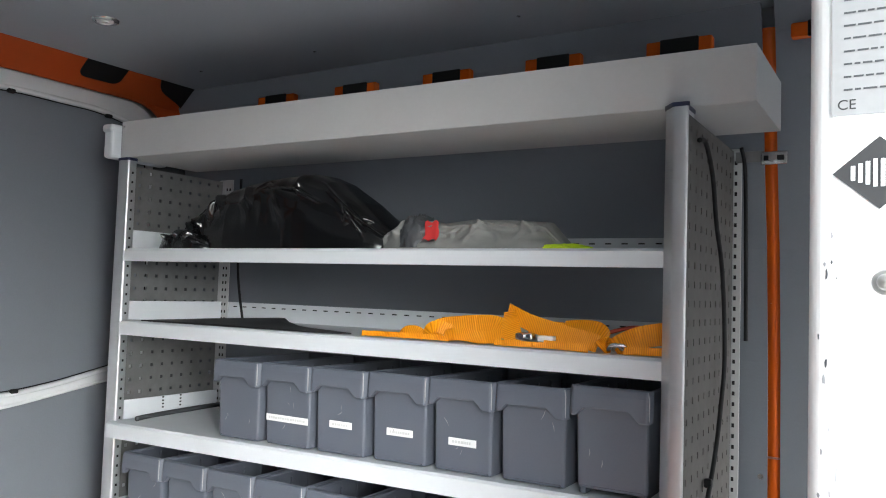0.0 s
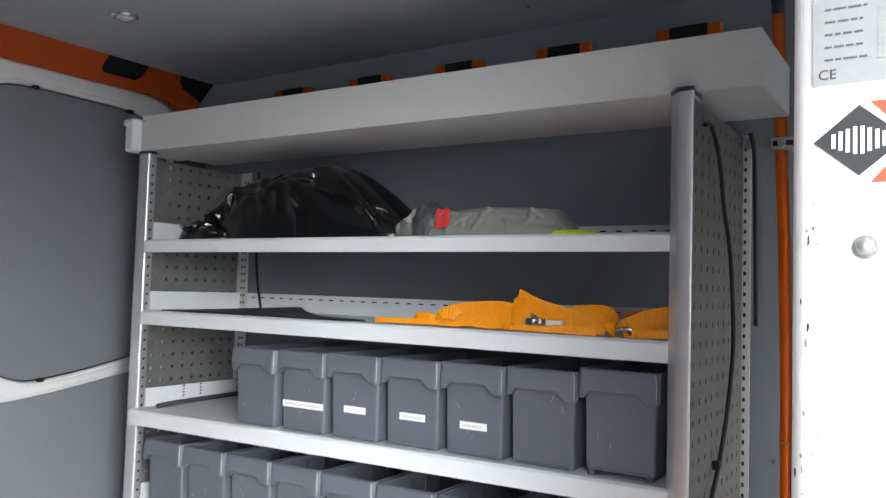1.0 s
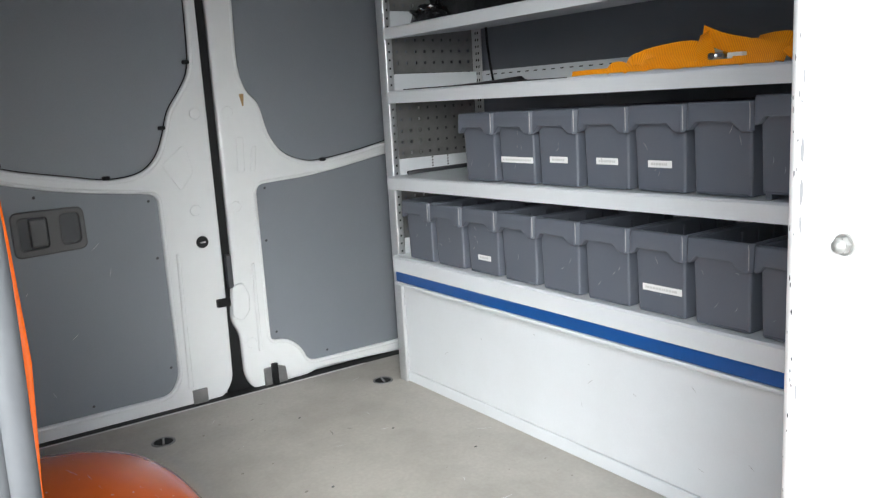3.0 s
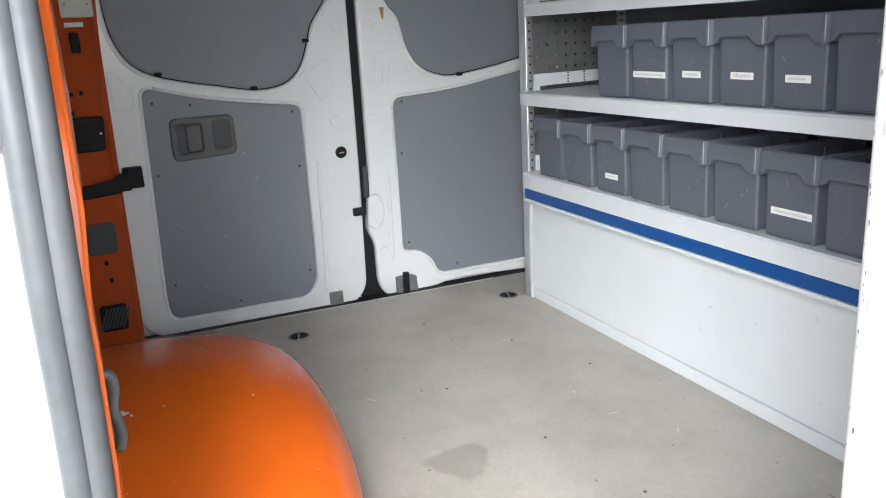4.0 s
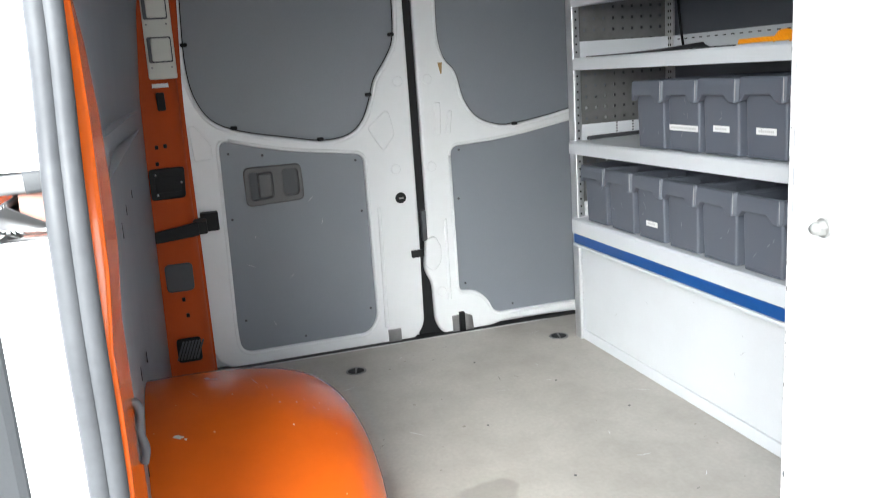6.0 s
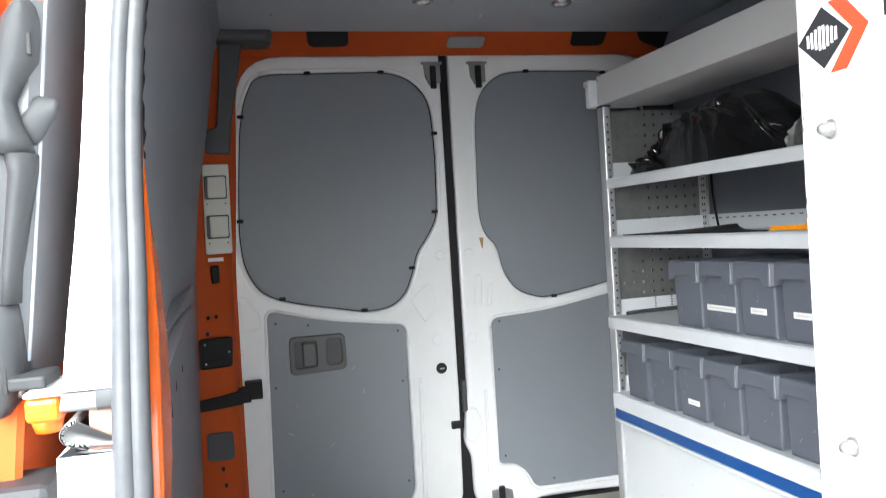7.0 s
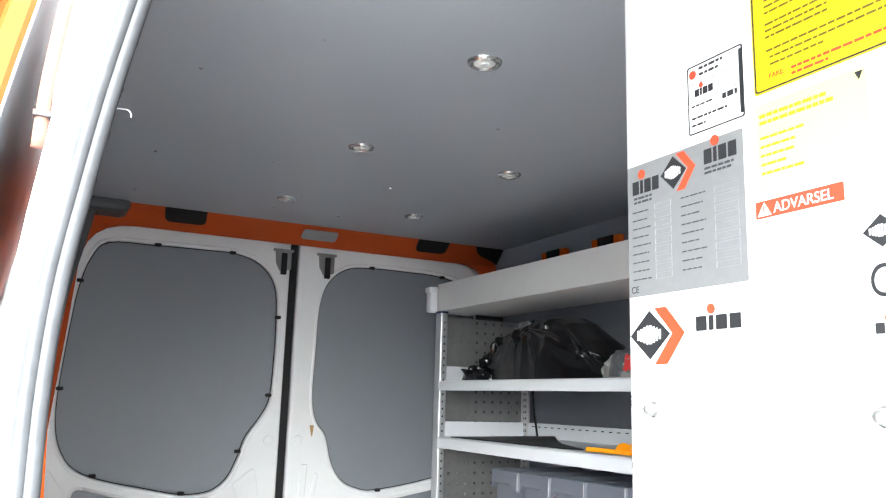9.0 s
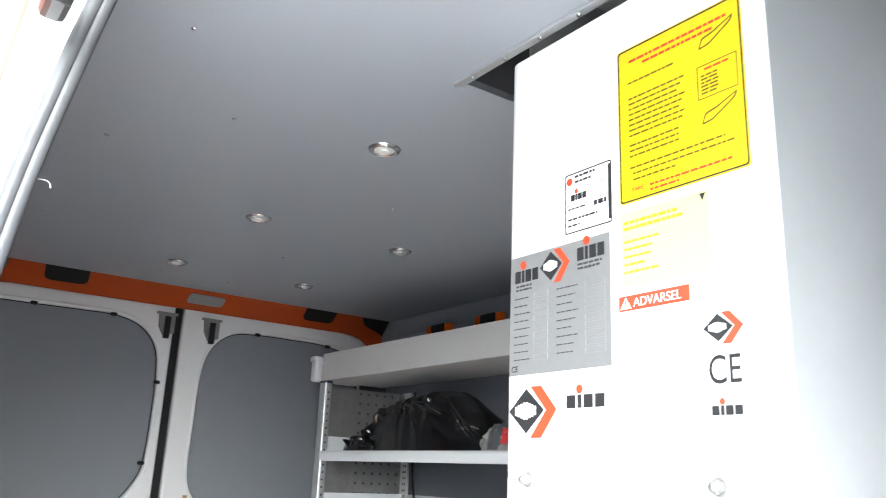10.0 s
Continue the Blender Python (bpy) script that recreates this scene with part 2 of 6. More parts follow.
def plate(loops, depth, plane, at, mat, bevel=0.0):
    """A flat sheet with an outline and holes (the further loops); its front lies at 'at' along the plane's normal."""
    cu = bpy.data.curves.new("outline", "CURVE")
    cu.dimensions, cu.fill_mode = "2D", "BOTH"
    cu.extrude, cu.bevel_depth, cu.bevel_resolution = max(depth / 2 - bevel, 0.0001), bevel, 2
    cu.offset = -bevel
    for loop in loops:
        sp = cu.splines.new("POLY")
        sp.points.add(len(loop) - 1)
        for p, q in zip(sp.points, loop):
            p.co = (q[0], q[1], 0, 1)
        sp.use_cyclic_u = True
    tmp = bpy.data.objects.new("outline", cu)
    me = bpy.data.meshes.new_from_object(tmp)
    bpy.data.objects.remove(tmp)
    bpy.data.curves.remove(cu)
    me.transform(plane @ Matrix.Translation((0, 0, at - depth / 2)))
    me.materials.clear()
    me.materials.append(mat)
    return me


def lettering(text, size, plane, u, v, at, mat, depth=0.0004, stretch=1.0, align="LEFT"):
    cu = bpy.data.curves.new("letters", "FONT")
    cu.body, cu.size, cu.extrude, cu.align_x = text, size, depth / 2, align
    tmp = bpy.data.objects.new("letters", cu)
    me = bpy.data.meshes.new_from_object(tmp)
    bpy.data.objects.remove(tmp)
    bpy.data.curves.remove(cu)
    me.transform(plane @ Matrix.Translation((u, v, at)) @ Matrix.Diagonal((stretch, 1, 1, 1)))
    me.materials.clear()
    me.materials.append(mat)
    return me


def quadstrip(rows, close=False, thick=0.0):
    """A sheet lofted through rows of points."""
    bm = bmesh.new()
    vs = [[bm.verts.new(p) for p in row] for row in rows]
    for a, b in zip(vs, vs[1:]):
        for i in range(len(a) - 1 + int(close)):
            j = (i + 1) % len(a)
            bm.faces.new((a[i], a[j], b[j], b[i]))
    bmesh.ops.recalc_face_normals(bm, faces=bm.faces)
    return bm


def tube(points, r, n=10, closed=False):
    """A round bar along a line of points."""
    rows = []
    pts = [Vector(p) for p in points]
    up = Vector((0.31, 0.87, 0.38))
    for i, p in enumerate(pts):
        d = (pts[min(i + 1, len(pts) - 1)] - pts[max(i - 1, 0)]).normalized()
        s = d.cross(up).normalized()
        t = d.cross(s)
        rows.append([p + r * (math.cos(2 * math.pi * k / n) * s + math.sin(2 * math.pi * k / n) * t) for k in range(n)])
    bm = quadstrip(rows, close=True)
    for row_at in (0, len(rows) - 1):
        vs = [v for v in bm.verts if any((v.co - q).length < 1e-7 for q in rows[row_at])]
        bmesh.ops.contextual_create(bm, geom=vs)
    return bm


def along(points, n=8):
    """A smooth open line through points."""
    out, c = [], len(points)
    for i in range(c - 1):
        p0, p1, p2, p3 = (Vector(points[min(max(i + k, 0), c - 1)]) for k in (-1, 0, 1, 2))
        for k in range(n):
            t = k / n
            out.append(0.5 * ((2 * p1) + (p2 - p0) * t + (2 * p0 - 5 * p1 + 4 * p2 - p3) * t * t + (3 * p1 - p0 - 3 * p2 + p3) * t ** 3))
    out.append(Vector(points[-1]))
    return out


def lerp(table, z):
    for (a, va), (b, vb) in zip(table, table[1:]):
        if z <= b:
            return va + (vb - va) * max(0.0, (z - a)) / (b - a)
    return table[-1][1]

# ---- plan of the van ----
MID = 1.465                     # middle of the load space
REAR_X, BULK_X = -1.805, 1.50    # rear doors' inner skin, bulkhead
CEIL_Z = 1.64
NEAR = [(0.0, 0.520), (0.10, 0.522), (0.70, 0.540), (0.90, 0.548), (1.14, 0.572), (1.31, 0.606), (1.58, 0.648), (1.66, 0.68)]   # side lining, z -> y
FAR = [(z, 2 * MID - y - 0.03) for z, y in NEAR]
SILL_X = 0.235                  # rear edge of the side door's opening at the guide rail

# ---- ground, floor, ceiling, walls ----
solo("ground", box((-400, -400, -0.75), (400, 400, -0.62)), GROUND, "pale concrete yard outside the van", "ground", kind="structure")

bm = box((REAR_X + 0.10, 0.50, -0.03), (BULK_X, 2.42, 0.0), 0.002)
# an old round oil stain
nt = FLOORM.node_tree
geo, sub, ln, nz, ad, rp, mx = (nt.nodes.new(k) for k in ("ShaderNodeTexCoord", "ShaderNodeVectorMath", "ShaderNodeVectorMath", "ShaderNodeTexNoise", "ShaderNodeMath", "ShaderNodeValToRGB", "ShaderNodeMixRGB"))
sub.operation, ln.operation, ad.operation = "SUBTRACT", "LENGTH", "MULTIPLY_ADD"
sub.inputs[1].default_value = (-0.615, 1.213, 0.0)
nz.inputs["Scale"].default_value = 9
nt.links.new(geo.outputs["Object"], sub.inputs[0])
nt.links.new(sub.outputs[0], ln.inputs[0])
nt.links.new(geo.outputs["Object"], nz.inputs["Vector"])
nt.links.new(nz.outputs["Fac"], ad.inputs[0])
ad.inputs[1].default_value = 0.10
nt.links.new(ln.outputs["Value"], ad.inputs[2])
rp.color_ramp.elements[0].position, rp.color_ramp.elements[1].position = 0.108, 0.122
rp.color_ramp.elements[0].color, rp.color_ramp.elements[1].color = (0.45, 0.45, 0.45, 1), (0, 0, 0, 1)
nt.links.new(ad.outputs[0], rp.inputs[0])
bsdf = nt.nodes["Principled BSDF"]
was = bsdf.inputs["Base Color"].links[0].from_socket
nt.links.new(rp.outputs[0], mx.inputs[0])
nt.links.new(was, mx.inputs[1])
mx.inputs[2].default_value = (0.19, 0.175, 0.155, 1)
nt.links.new(mx.outputs[0], bsdf.inputs["Base Color"])
floor = solo("floor", bm, FLOORM, "worn beige-grey wooden load floor of the van with stains", "floor", kind="structure")
solo("floor_underbody", box((REAR_X - 0.13, 0.46, -0.12), (BULK_X + 0.1, 2.48, -0.034)), BLACK, "dark underbody below the load floor", "floor", kind="structure")

hole = [(0.17, 1.212), (0.75, 1.212), (0.75, 1.92), (0.17, 1.92)]
ceil_mesh = plate([[(REAR_X + 0.165, 0.655), (BULK_X, 0.655), (BULK_X, 2.27), (REAR_X + 0.165, 2.27)], hole], 0.012, FLAT, CEIL_Z + 0.012, CEIL)
ceiling = tagged(part("ceiling", ceil_mesh, CEIL, None), "flat grey lined van ceiling with spotlights", "ceiling", kind="structure")
solo("roof", box((REAR_X - 0.13, 0.58, CEIL_Z + 0.16), (BULK_X + 0.05, 2.49, CEIL_Z + 0.19)), WHITE, "white outer roof skin of the van", "roof", kind="structure")


def side_wall(name, table, x0, x1, out, label):
    zs = [0.0, 0.1, 0.35, 0.7, 0.9, 1.02, 1.14, 1.22, 1.31, 1.40, 1.50, 1.58, 1.66]
    n = 24
    inner = [[(x0 + (x1 - x0) * i / n, lerp(table, z), z) for i in range(n + 1)] for z in zs]
    bm = quadstrip(inner)
    ret = bmesh.ops.solidify(bm, geom=bm.faces[:], thickness=0.012 * out)
    return solo(name, bm, LINING, label, "wall", kind="structure")


side_wall("wall_right", FAR, REAR_X + 0.06, 0.046, -1, "grey board lining on the far side wall")
side_wall("wall_right_front", FAR, 0.072, BULK_X, -1, "grey board lining on the far side wall beside the cab")
solo("wall_right_skin", box((REAR_X - 0.13, 2.44, -0.05), (BULK_X + 0.05, 2.47, CEIL_Z + 0.17)), WHITE, "outer side skin behind the lining", "wall", kind="structure")
# unseen white wall; both openings are added to let light reach the rear
part_wall = [[(0.46, -0.03), (2.44, -0.03), (2.44, CEIL_Z + 0.16), (0.46, CEIL_Z + 0.16)], rounded([(0.60, 0.72), (1.12, 0.72), (1.12, 1.50), (0.62, 1.50)], 0.08), rounded([(1.74, 0.75), (2.02, 0.75), (2.02, 1.40), (1.74, 1.40)], 0.08)]
tagged(part("bulkhead", plate(part_wall, 0.03, REAR, BULK_X + 0.03, BOXW), BOXW, None), "unseen white bulkhead with two openings added to let in light", "wall", kind="structure")
# unseen; only this side of the cab is added, to shade the door edge
solo("cab_side", box((BULK_X + 0.035, 0.470, -0.12), (3.2, 0.510, CEIL_Z + 0.19)), WHITE, "unseen plain white cab side added to keep light off the sliding door", "body panel", kind="structure")
# made-up wall out of view that blocks part of the sky
solo("yard_wall", box((-9.0, -4.8, -0.75), (3.2, -4.5, 3.4)), YARD, "unseen pale wall added to hold back light from the yard side", "wall", kind="structure")
solo("rear_skin", box((REAR_X - 0.13, 0.50, -0.12), (REAR_X - 0.10, 2.49, CEIL_Z + 0.17)), WHITE, "white outer rear skin of the van", "wall", kind="structure")
# ---- side of the van by the open side door ----
# pillar: white jamb outside, orange flange inside
OUT = [(-0.1, 0.542), (0.6, 0.543), (0.9, 0.548), (1.2, 0.572), (1.45, 0.600), (1.60, 0.632), (1.82, 0.69)]
# rear edge of the door opening, low to high: the inner side of the seal and the edge of the lining; the pillar kinks back above the waist
SEAL_X = [(-0.1, 0.250), (0.5, 0.257), (0.65, 0.264), (0.75, 0.269), (0.85, 0.2595), (0.95, 0.212), (1.05, 0.180), (1.15, 0.165), (1.25, 0.163), (1.35, 0.167), (1.45, 0.176), (1.55, 0.188)]
SEAL_Y = [(-0.1, 0.600), (0.5, 0.6105), (0.65, 0.615), (0.75, 0.6167), (0.85, 0.6186), (0.95, 0.6175), (1.05, 0.617), (1.15, 0.6223), (1.25, 0.635), (1.35, 0.650), (1.45, 0.6687), (1.55, 0.6885), (1.62, 0.702), (1.82, 0.74)]
LINE_X = [(0.0, 0.138), (0.78, 0.137), (0.84, 0.132), (0.90, 0.125), (0.96, 0.122), (1.02, 0.134), (1.08, 0.147), (1.15, 0.149), (1.25, 0.150), (1.35, 0.154), (1.45, 0.163), (1.55, 0.175)]
LINE_Y = [(0.0, 0.596), (0.4, 0.6046), (0.55, 0.6118), (0.72, 0.614), (0.78, 0.620), (0.84, 0.6217), (0.90, 0.621), (0.96, 0.618), (1.02, 0.613), (1.08, 0.612), (1.15, 0.618), (1.25, 0.631), (1.35, 0.646), (1.45, 0.664), (1.55, 0.684), (1.66, 0.706)]


def near_lining():
    """Board lining whose front edge is cut back below the middle of the pillar."""
    zs = [0.0, 0.1, 0.3, 0.5, 0.62, 0.72, 0.78, 0.84, 0.90, 0.96, 1.02, 1.08, 1.15, 1.25, 1.31, 1.40, 1.50, 1.58, 1.66]
    rows = []
    for z in zs:
        xe, ye, n = lerp(LINE_X, z), lerp(LINE_Y, z), 24
        rows.append([])
        for i in range(n + 1):
            x = REAR_X + 0.05 + (xe - REAR_X - 0.05) * i / n
            rows[-1].append((x, lerp(NEAR, z) + (ye - lerp(NEAR, z)) * (max(0.0, x + 0.9) / (xe + 0.9)) ** 1.5, z))
    bm = quadstrip(rows)
    bmesh.ops.solidify(bm, geom=bm.faces[:], thickness=0.010)
    return bm


wall_left = solo("wall_left", near_lining(), LINING, "grey board lining on the side wall behind the open side door", "wall", kind="structure")

for x, z, tall in ((-0.627, 0.677, 0.030), (-0.845, 0.684, 0.022), (-1.028, 0.694, 0.018), (-0.651, 0.395, 0.026), (-0.904, 0.347, 0.024), (-0.395, 0.322, 0.030)):
    xe = lerp(LINE_X, z)
    y = lerp(NEAR, z) + (lerp(LINE_Y, z) - lerp(NEAR, z)) * (max(0.0, x + 0.9) / (xe + 0.9)) ** 1.5
    part("lining_slit", box((x - 0.003, y - 0.002, z - tall / 2), (x + 0.003, y + 0.0012, z + tall / 2), 0.0005), BLACK, wall_left, "narrow dark slit")


def side_body(z0, z1, y_shift=0.0, inset=0.0, long=True):
    zs = [z0 + (z1 - z0) * i / 16 for i in range(17)]
    rows = []
    for z in zs:
        a, b, i = lerp(OUT, z) + y_shift, lerp(OUT, z) + 0.010 + max(0.0, y_shift), lerp(SEAL_Y, z) - 0.012
        x1 = lerp(SEAL_X, z) - 0.006 - inset
        if long:
            x0, o = REAR_X - 0.12, min(a - 0.006, lerp(NEAR, z) - 0.022)
            rows.append([(x0, o, z), (x1 - 0.32, o, z), (x1 - 0.07, a, z), (x1, a, z), (x1, i, z), (x1 - 0.04, i, z), (x1 - 0.10, b, z), (x1 - 0.32, o + 0.008, z), (x0, o + 0.008, z)])
        else:
            x0 = x1 - 0.15
            rows.append([(x0, a, z), (x1, a, z), (x1, i, z), (x1 - 0.04, i, z), (x1 - 0.10, b, z), (x0, b, z)])
    bm = quadstrip(rows, close=True)
    for zz in (z0, z1):
        vs = [v for v in bm.verts if abs(v.co.z - zz) < 1e-6]
        bmesh.ops.contextual_create(bm, geom=vs)
    bmesh.ops.recalc_face_normals(bm, faces=bm.faces)
    return bm


body = thing("van_side_panel", (0.0, 0.56, -0.1), "white body side beside the side door opening with a guide rail slot", "body panel", kind="structure")
part("lower_jamb", side_body(-0.1, 0.817), WHITE, body)
part("upper_jamb", side_body(0.867, 1.80, 0.004), WHITE, body)
part("rail_recess", side_body(0.818, 0.866, 0.022, 0.014, False), PINKISH, body, "pinkish recess of the guide rail")


def rail_profile(pts, x0, x1, t):
    """Bent sheet of thickness t along x; pts are its y and z across."""
    line = along([(0.0, y, z) for y, z in pts], 5)
    rows = []
    for x in (x0, x0 + 0.001, x1 - 0.0015, x1):
        k = t * (0.5 if x in (x0 + 0.001, x1 - 0.0015) else 0.32)
        ring = []
        for side in (1, -1):
            run = list(enumerate(line))
            for i, p in run if side > 0 else run[::-1]:
                d = (line[min(i + 1, len(line) - 1)] - line[max(i - 1, 0)]).normalized()
                ring.append((x, p.y - side * k * d.z, p.z + side * k * d.y))
        rows.append(ring)
    bm = quadstrip(rows, close=True)
    for xx in (x0, x1):
        bmesh.ops.contextual_create(bm, geom=[v for v in bm.verts if abs(v.co.x - xx) < 1e-6])
    bmesh.ops.recalc_face_normals(bm, faces=bm.faces)
    return bm


part("guide_rail", rail_profile([(0.594, 0.8585), (0.575, 0.8580), (0.557, 0.8580), (0.550, 0.8590)], SILL_X - 0.12, SILL_X + 0.012, 0.0145), RAILM, body, "dull metal guide rail", smooth=True)
part("guide_rail_cap", rail_profile([(0.596, 0.8595), (0.586, 0.8590), (0.5765, 0.8585)], SILL_X - 0.03, SILL_X + 0.014, 0.0165), PALETRIM, body, "pale end cap", smooth=True)
part("guide_rail_lip", rail_profile([(0.594, 0.8225), (0.572, 0.8225), (0.556, 0.8245), (0.5495, 0.8305), (0.553, 0.8385), (0.562, 0.8435)], SILL_X - 0.12, SILL_X + 0.012, 0.0050), RAILM, body, "curled lower lip of the rail", smooth=True)
part("rail_foot", rail_profile([(0.594, 0.8165), (0.575, 0.8160), (0.558, 0.8185)], SILL_X - 0.10, SILL_X + 0.009, 0.0035), RAILM, body, smooth=True)

part("striker_stud", rod((0.075, lerp(OUT, 0.59) + 0.002, 0.590), (0.075, lerp(OUT, 0.59) - 0.012, 0.590), 0.0045, 12), WHITE, body, smooth=True)
part("striker_collar", rod((0.075, lerp(OUT, 0.59) - 0.012, 0.590), (0.075, lerp(OUT, 0.59) - 0.016, 0.590), 0.0075, 14), RAIL, body)
part("press_crease", box((-0.10, lerp(OUT, 0.57) - 0.003, 0.566), (0.14, lerp(OUT, 0.57) + 0.004, 0.572), 0.002), WHITE, body)


RIDGE_X = [(0.0, 0.225), (0.4, 0.234), (0.55, 0.248), (0.65, 0.257), (0.72, 0.256), (0.78, 0.2455), (0.84, 0.2275), (0.90, 0.204), (0.96, 0.1815), (1.02, 0.165), (1.08, 0.155), (1.15, 0.150)]
RIDGE_Y = [(0.0, 0.597), (0.4, 0.6065), (0.55, 0.6127), (0.65, 0.618), (0.72, 0.6180), (0.78, 0.623), (0.84, 0.623), (0.90, 0.6225), (0.96, 0.6205), (1.02, 0.6175), (1.08, 0.6150), (1.15, 0.618)]


def flange():
    """Folded orange edge of the pillar: out of the seal, over a ridge, back to the lining."""
    zs = [0.0, 0.2, 0.4, 0.55, 0.62, 0.68, 0.72, 0.75, 0.78, 0.81, 0.84, 0.87, 0.90, 0.93, 0.96, 0.99, 1.02, 1.05, 1.08, 1.12]
    rows = []
    for z in zs:
        s0 = Vector((lerp(SEAL_X, z) - 0.002, lerp(SEAL_Y, z) - 0.010, z))
        r0 = Vector((lerp(RIDGE_X, z), lerp(RIDGE_Y, z), z))
        e0 = Vector((lerp(LINE_X, z), lerp(LINE_Y, z) + 0.0005, z))
        s0.x, s0.y = r0.x + 0.0025, s0.y - 0.012
        up = Vector((0, 0.0022, 0))
        row = [s0, s0.lerp(r0, 0.5) + up, s0.lerp(r0, 0.8) + up * 0.8, r0, r0.lerp(e0, 0.12) - up * 0.3, r0.lerp(e0, 0.5) - up * 1.4, e0, e0 - Vector((0.05, 0.012, 0)), e0 - Vector((0.16, 0.05, 0))]
        rows.append([tuple(p) for p in row])
    return quadstrip(rows)


fl = solo("pillar_flange", flange(), ORANGE, "orange painted pillar flange along the rubber seal", "pillar", kind="structure", smooth=True)
hook_at = Vector((0.150, 0.606, 0.0))
part("catch_hook", tube(along([hook_at + Vector((0.0, d, z)) for d, z in ((-0.004, 0.636), (0.008, 0.641), (0.012, 0.630), (0.009, 0.612), (0.012, 0.594), (0.009, 0.580))], 6), 0.0045, 8), TRIM, fl, "small dark grey plastic catch hook", smooth=True)
part("catch_base", box(hook_at + Vector((-0.010, -0.012, 0.584)), hook_at + Vector((0.008, 0.007, 0.634)), 0.003), TRIM, fl)

bead = along([(lerp(LINE_X, z) + 0.004, lerp(LINE_Y, z) + 0.0015, z) for z in (1.06, 1.15, 1.25, 1.35, 1.45, 1.53)], 12)
part("glue_bead", tube([p + Vector((0.0008 * math.sin(i * 3.7), 0.0010 * math.sin(i * 2.1) + 0.0006 * math.sin(i * 5.3), 0)) for i, p in enumerate(bead)], 0.0022, 6), BLACK, fl, "ragged dark glue bead")
part("bead_edge", tube([p + Vector((0.008, -0.0005, 0)) for p in bead], 0.0018, 6), PINKISH, fl, "thin reddish paint edge beside the bead")


# door seal: two bulbs side by side, up the pillar and along the top of the opening
def seal_line(dx, dy):
    low = [(lerp(SEAL_X, z) + dx, lerp(SEAL_Y, z) + dy, z) for z in (-0.02, 0.3, 0.5, 0.65, 0.75, 0.85, 0.95, 1.05, 1.15, 1.25, 1.35, 1.45, 1.52)]
    x, y = lerp(SEAL_X, 1.55) + dx, lerp(SEAL_Y, 1.60) + dy
    top = [(x + 0.018, y - 0.004, 1.575), (x + 0.060, y, 1.602), (x + 0.14, y + 0.002, 1.616), (0.72, y + 0.002, 1.619), (1.40, y + 0.002, 1.619)]
    return along(low + top, 6)


seal = thing("door_seal", (SILL_X, 0.6, 0.0), "grey double-bulb rubber seal round the side door opening", "door seal", kind="structure")
part("inner_bulb", tube(seal_line(0.0, -0.0088), 0.0088, 16), SEAL, seal, smooth=True)
part("outer_bulb", tube(seal_line(0.0020, -0.0204), 0.0086, 16), SEAL, seal, smooth=True)
inner_edge, outer_edge = [], []
for p in seal_line(0.0, -0.004):
    if p.z < 1.06:
        continue
    k = min(1.0, max(0.0, (p.z - 1.53) / 0.08))
    inner_edge.append((p.x - 0.006 * (1 - k), p.y, p.z))
    outer_edge.append((p.x - 0.050 * (1 - k), p.y - 0.006 + 0.030 * k, min(1.6415, p.z + 0.026 * k)))
solo("seal_filler", quadstrip([inner_edge, outer_edge]), CEIL, "grey trim strip filling the corner behind the seal", "trim", kind="structure", smooth=True)
part("header_panel", box((SILL_X - 0.1, 0.655, 1.632), (BULK_X + 0.03, 0.705, 1.80), 0.01), WHITE, seal, "white header above the side door")

hinge = part("edge_strip", tube(along([(0.150, 0.580, 1.285), (0.150, 0.582, 1.36), (0.150, 0.592, 1.47), (0.150, 0.604, 1.58)], 4), 0.007, 8), PINKISH, body, "reddish strip in the gap behind the door", smooth=True)
part("strip_clip", box((0.144, 0.572, 1.315), (0.160, 0.590, 1.321), 0.001), DARK, hinge)
rb = thing("roller_bracket", (0.26, 0.63, 1.52), "dull grey roller bracket below the door header", "bracket", kind="structure")
part("bracket_plate", box((0.20, 0.612, 1.500), (0.275, 0.640, 1.545), 0.008), RAIL, rb)
part("roller", rod((0.262, 0.606, 1.508), (0.262, 0.636, 1.508), 0.014, 16), RAIL, rb, smooth=True)

# ---- sliding door, pushed back along the outside ----
DZ = [(-0.1, 0.450), (0.6, 0.456), (0.8, 0.468), (0.88, 0.479), (1.08, 0.502), (1.23, 0.517), (1.41, 0.546), (1.50, 0.562), (1.62, 0.585)]
DX1, DX0 = 0.05, -1.20


def door_slab(x0, x1, z0, z1, inset, thick):
    rows = []
    for i in range(13):
        z = z0 + (z1 - z0) * i / 12
        y = lerp(DZ, z) + inset
        rows.append([(x0, y, z), (x1 - 0.012, y, z), (x1, y - 0.012, z), (x1, y - thick, z), (x0, y - thick, z)])
    bm = quadstrip(rows, close=True)
    for zz in (z0, z1):
        bmesh.ops.contextual_create(bm, geom=[v for v in bm.verts if abs(v.co.z - zz) < 1e-6])
    bmesh.ops.recalc_face_normals(bm, faces=bm.faces)
    return bm


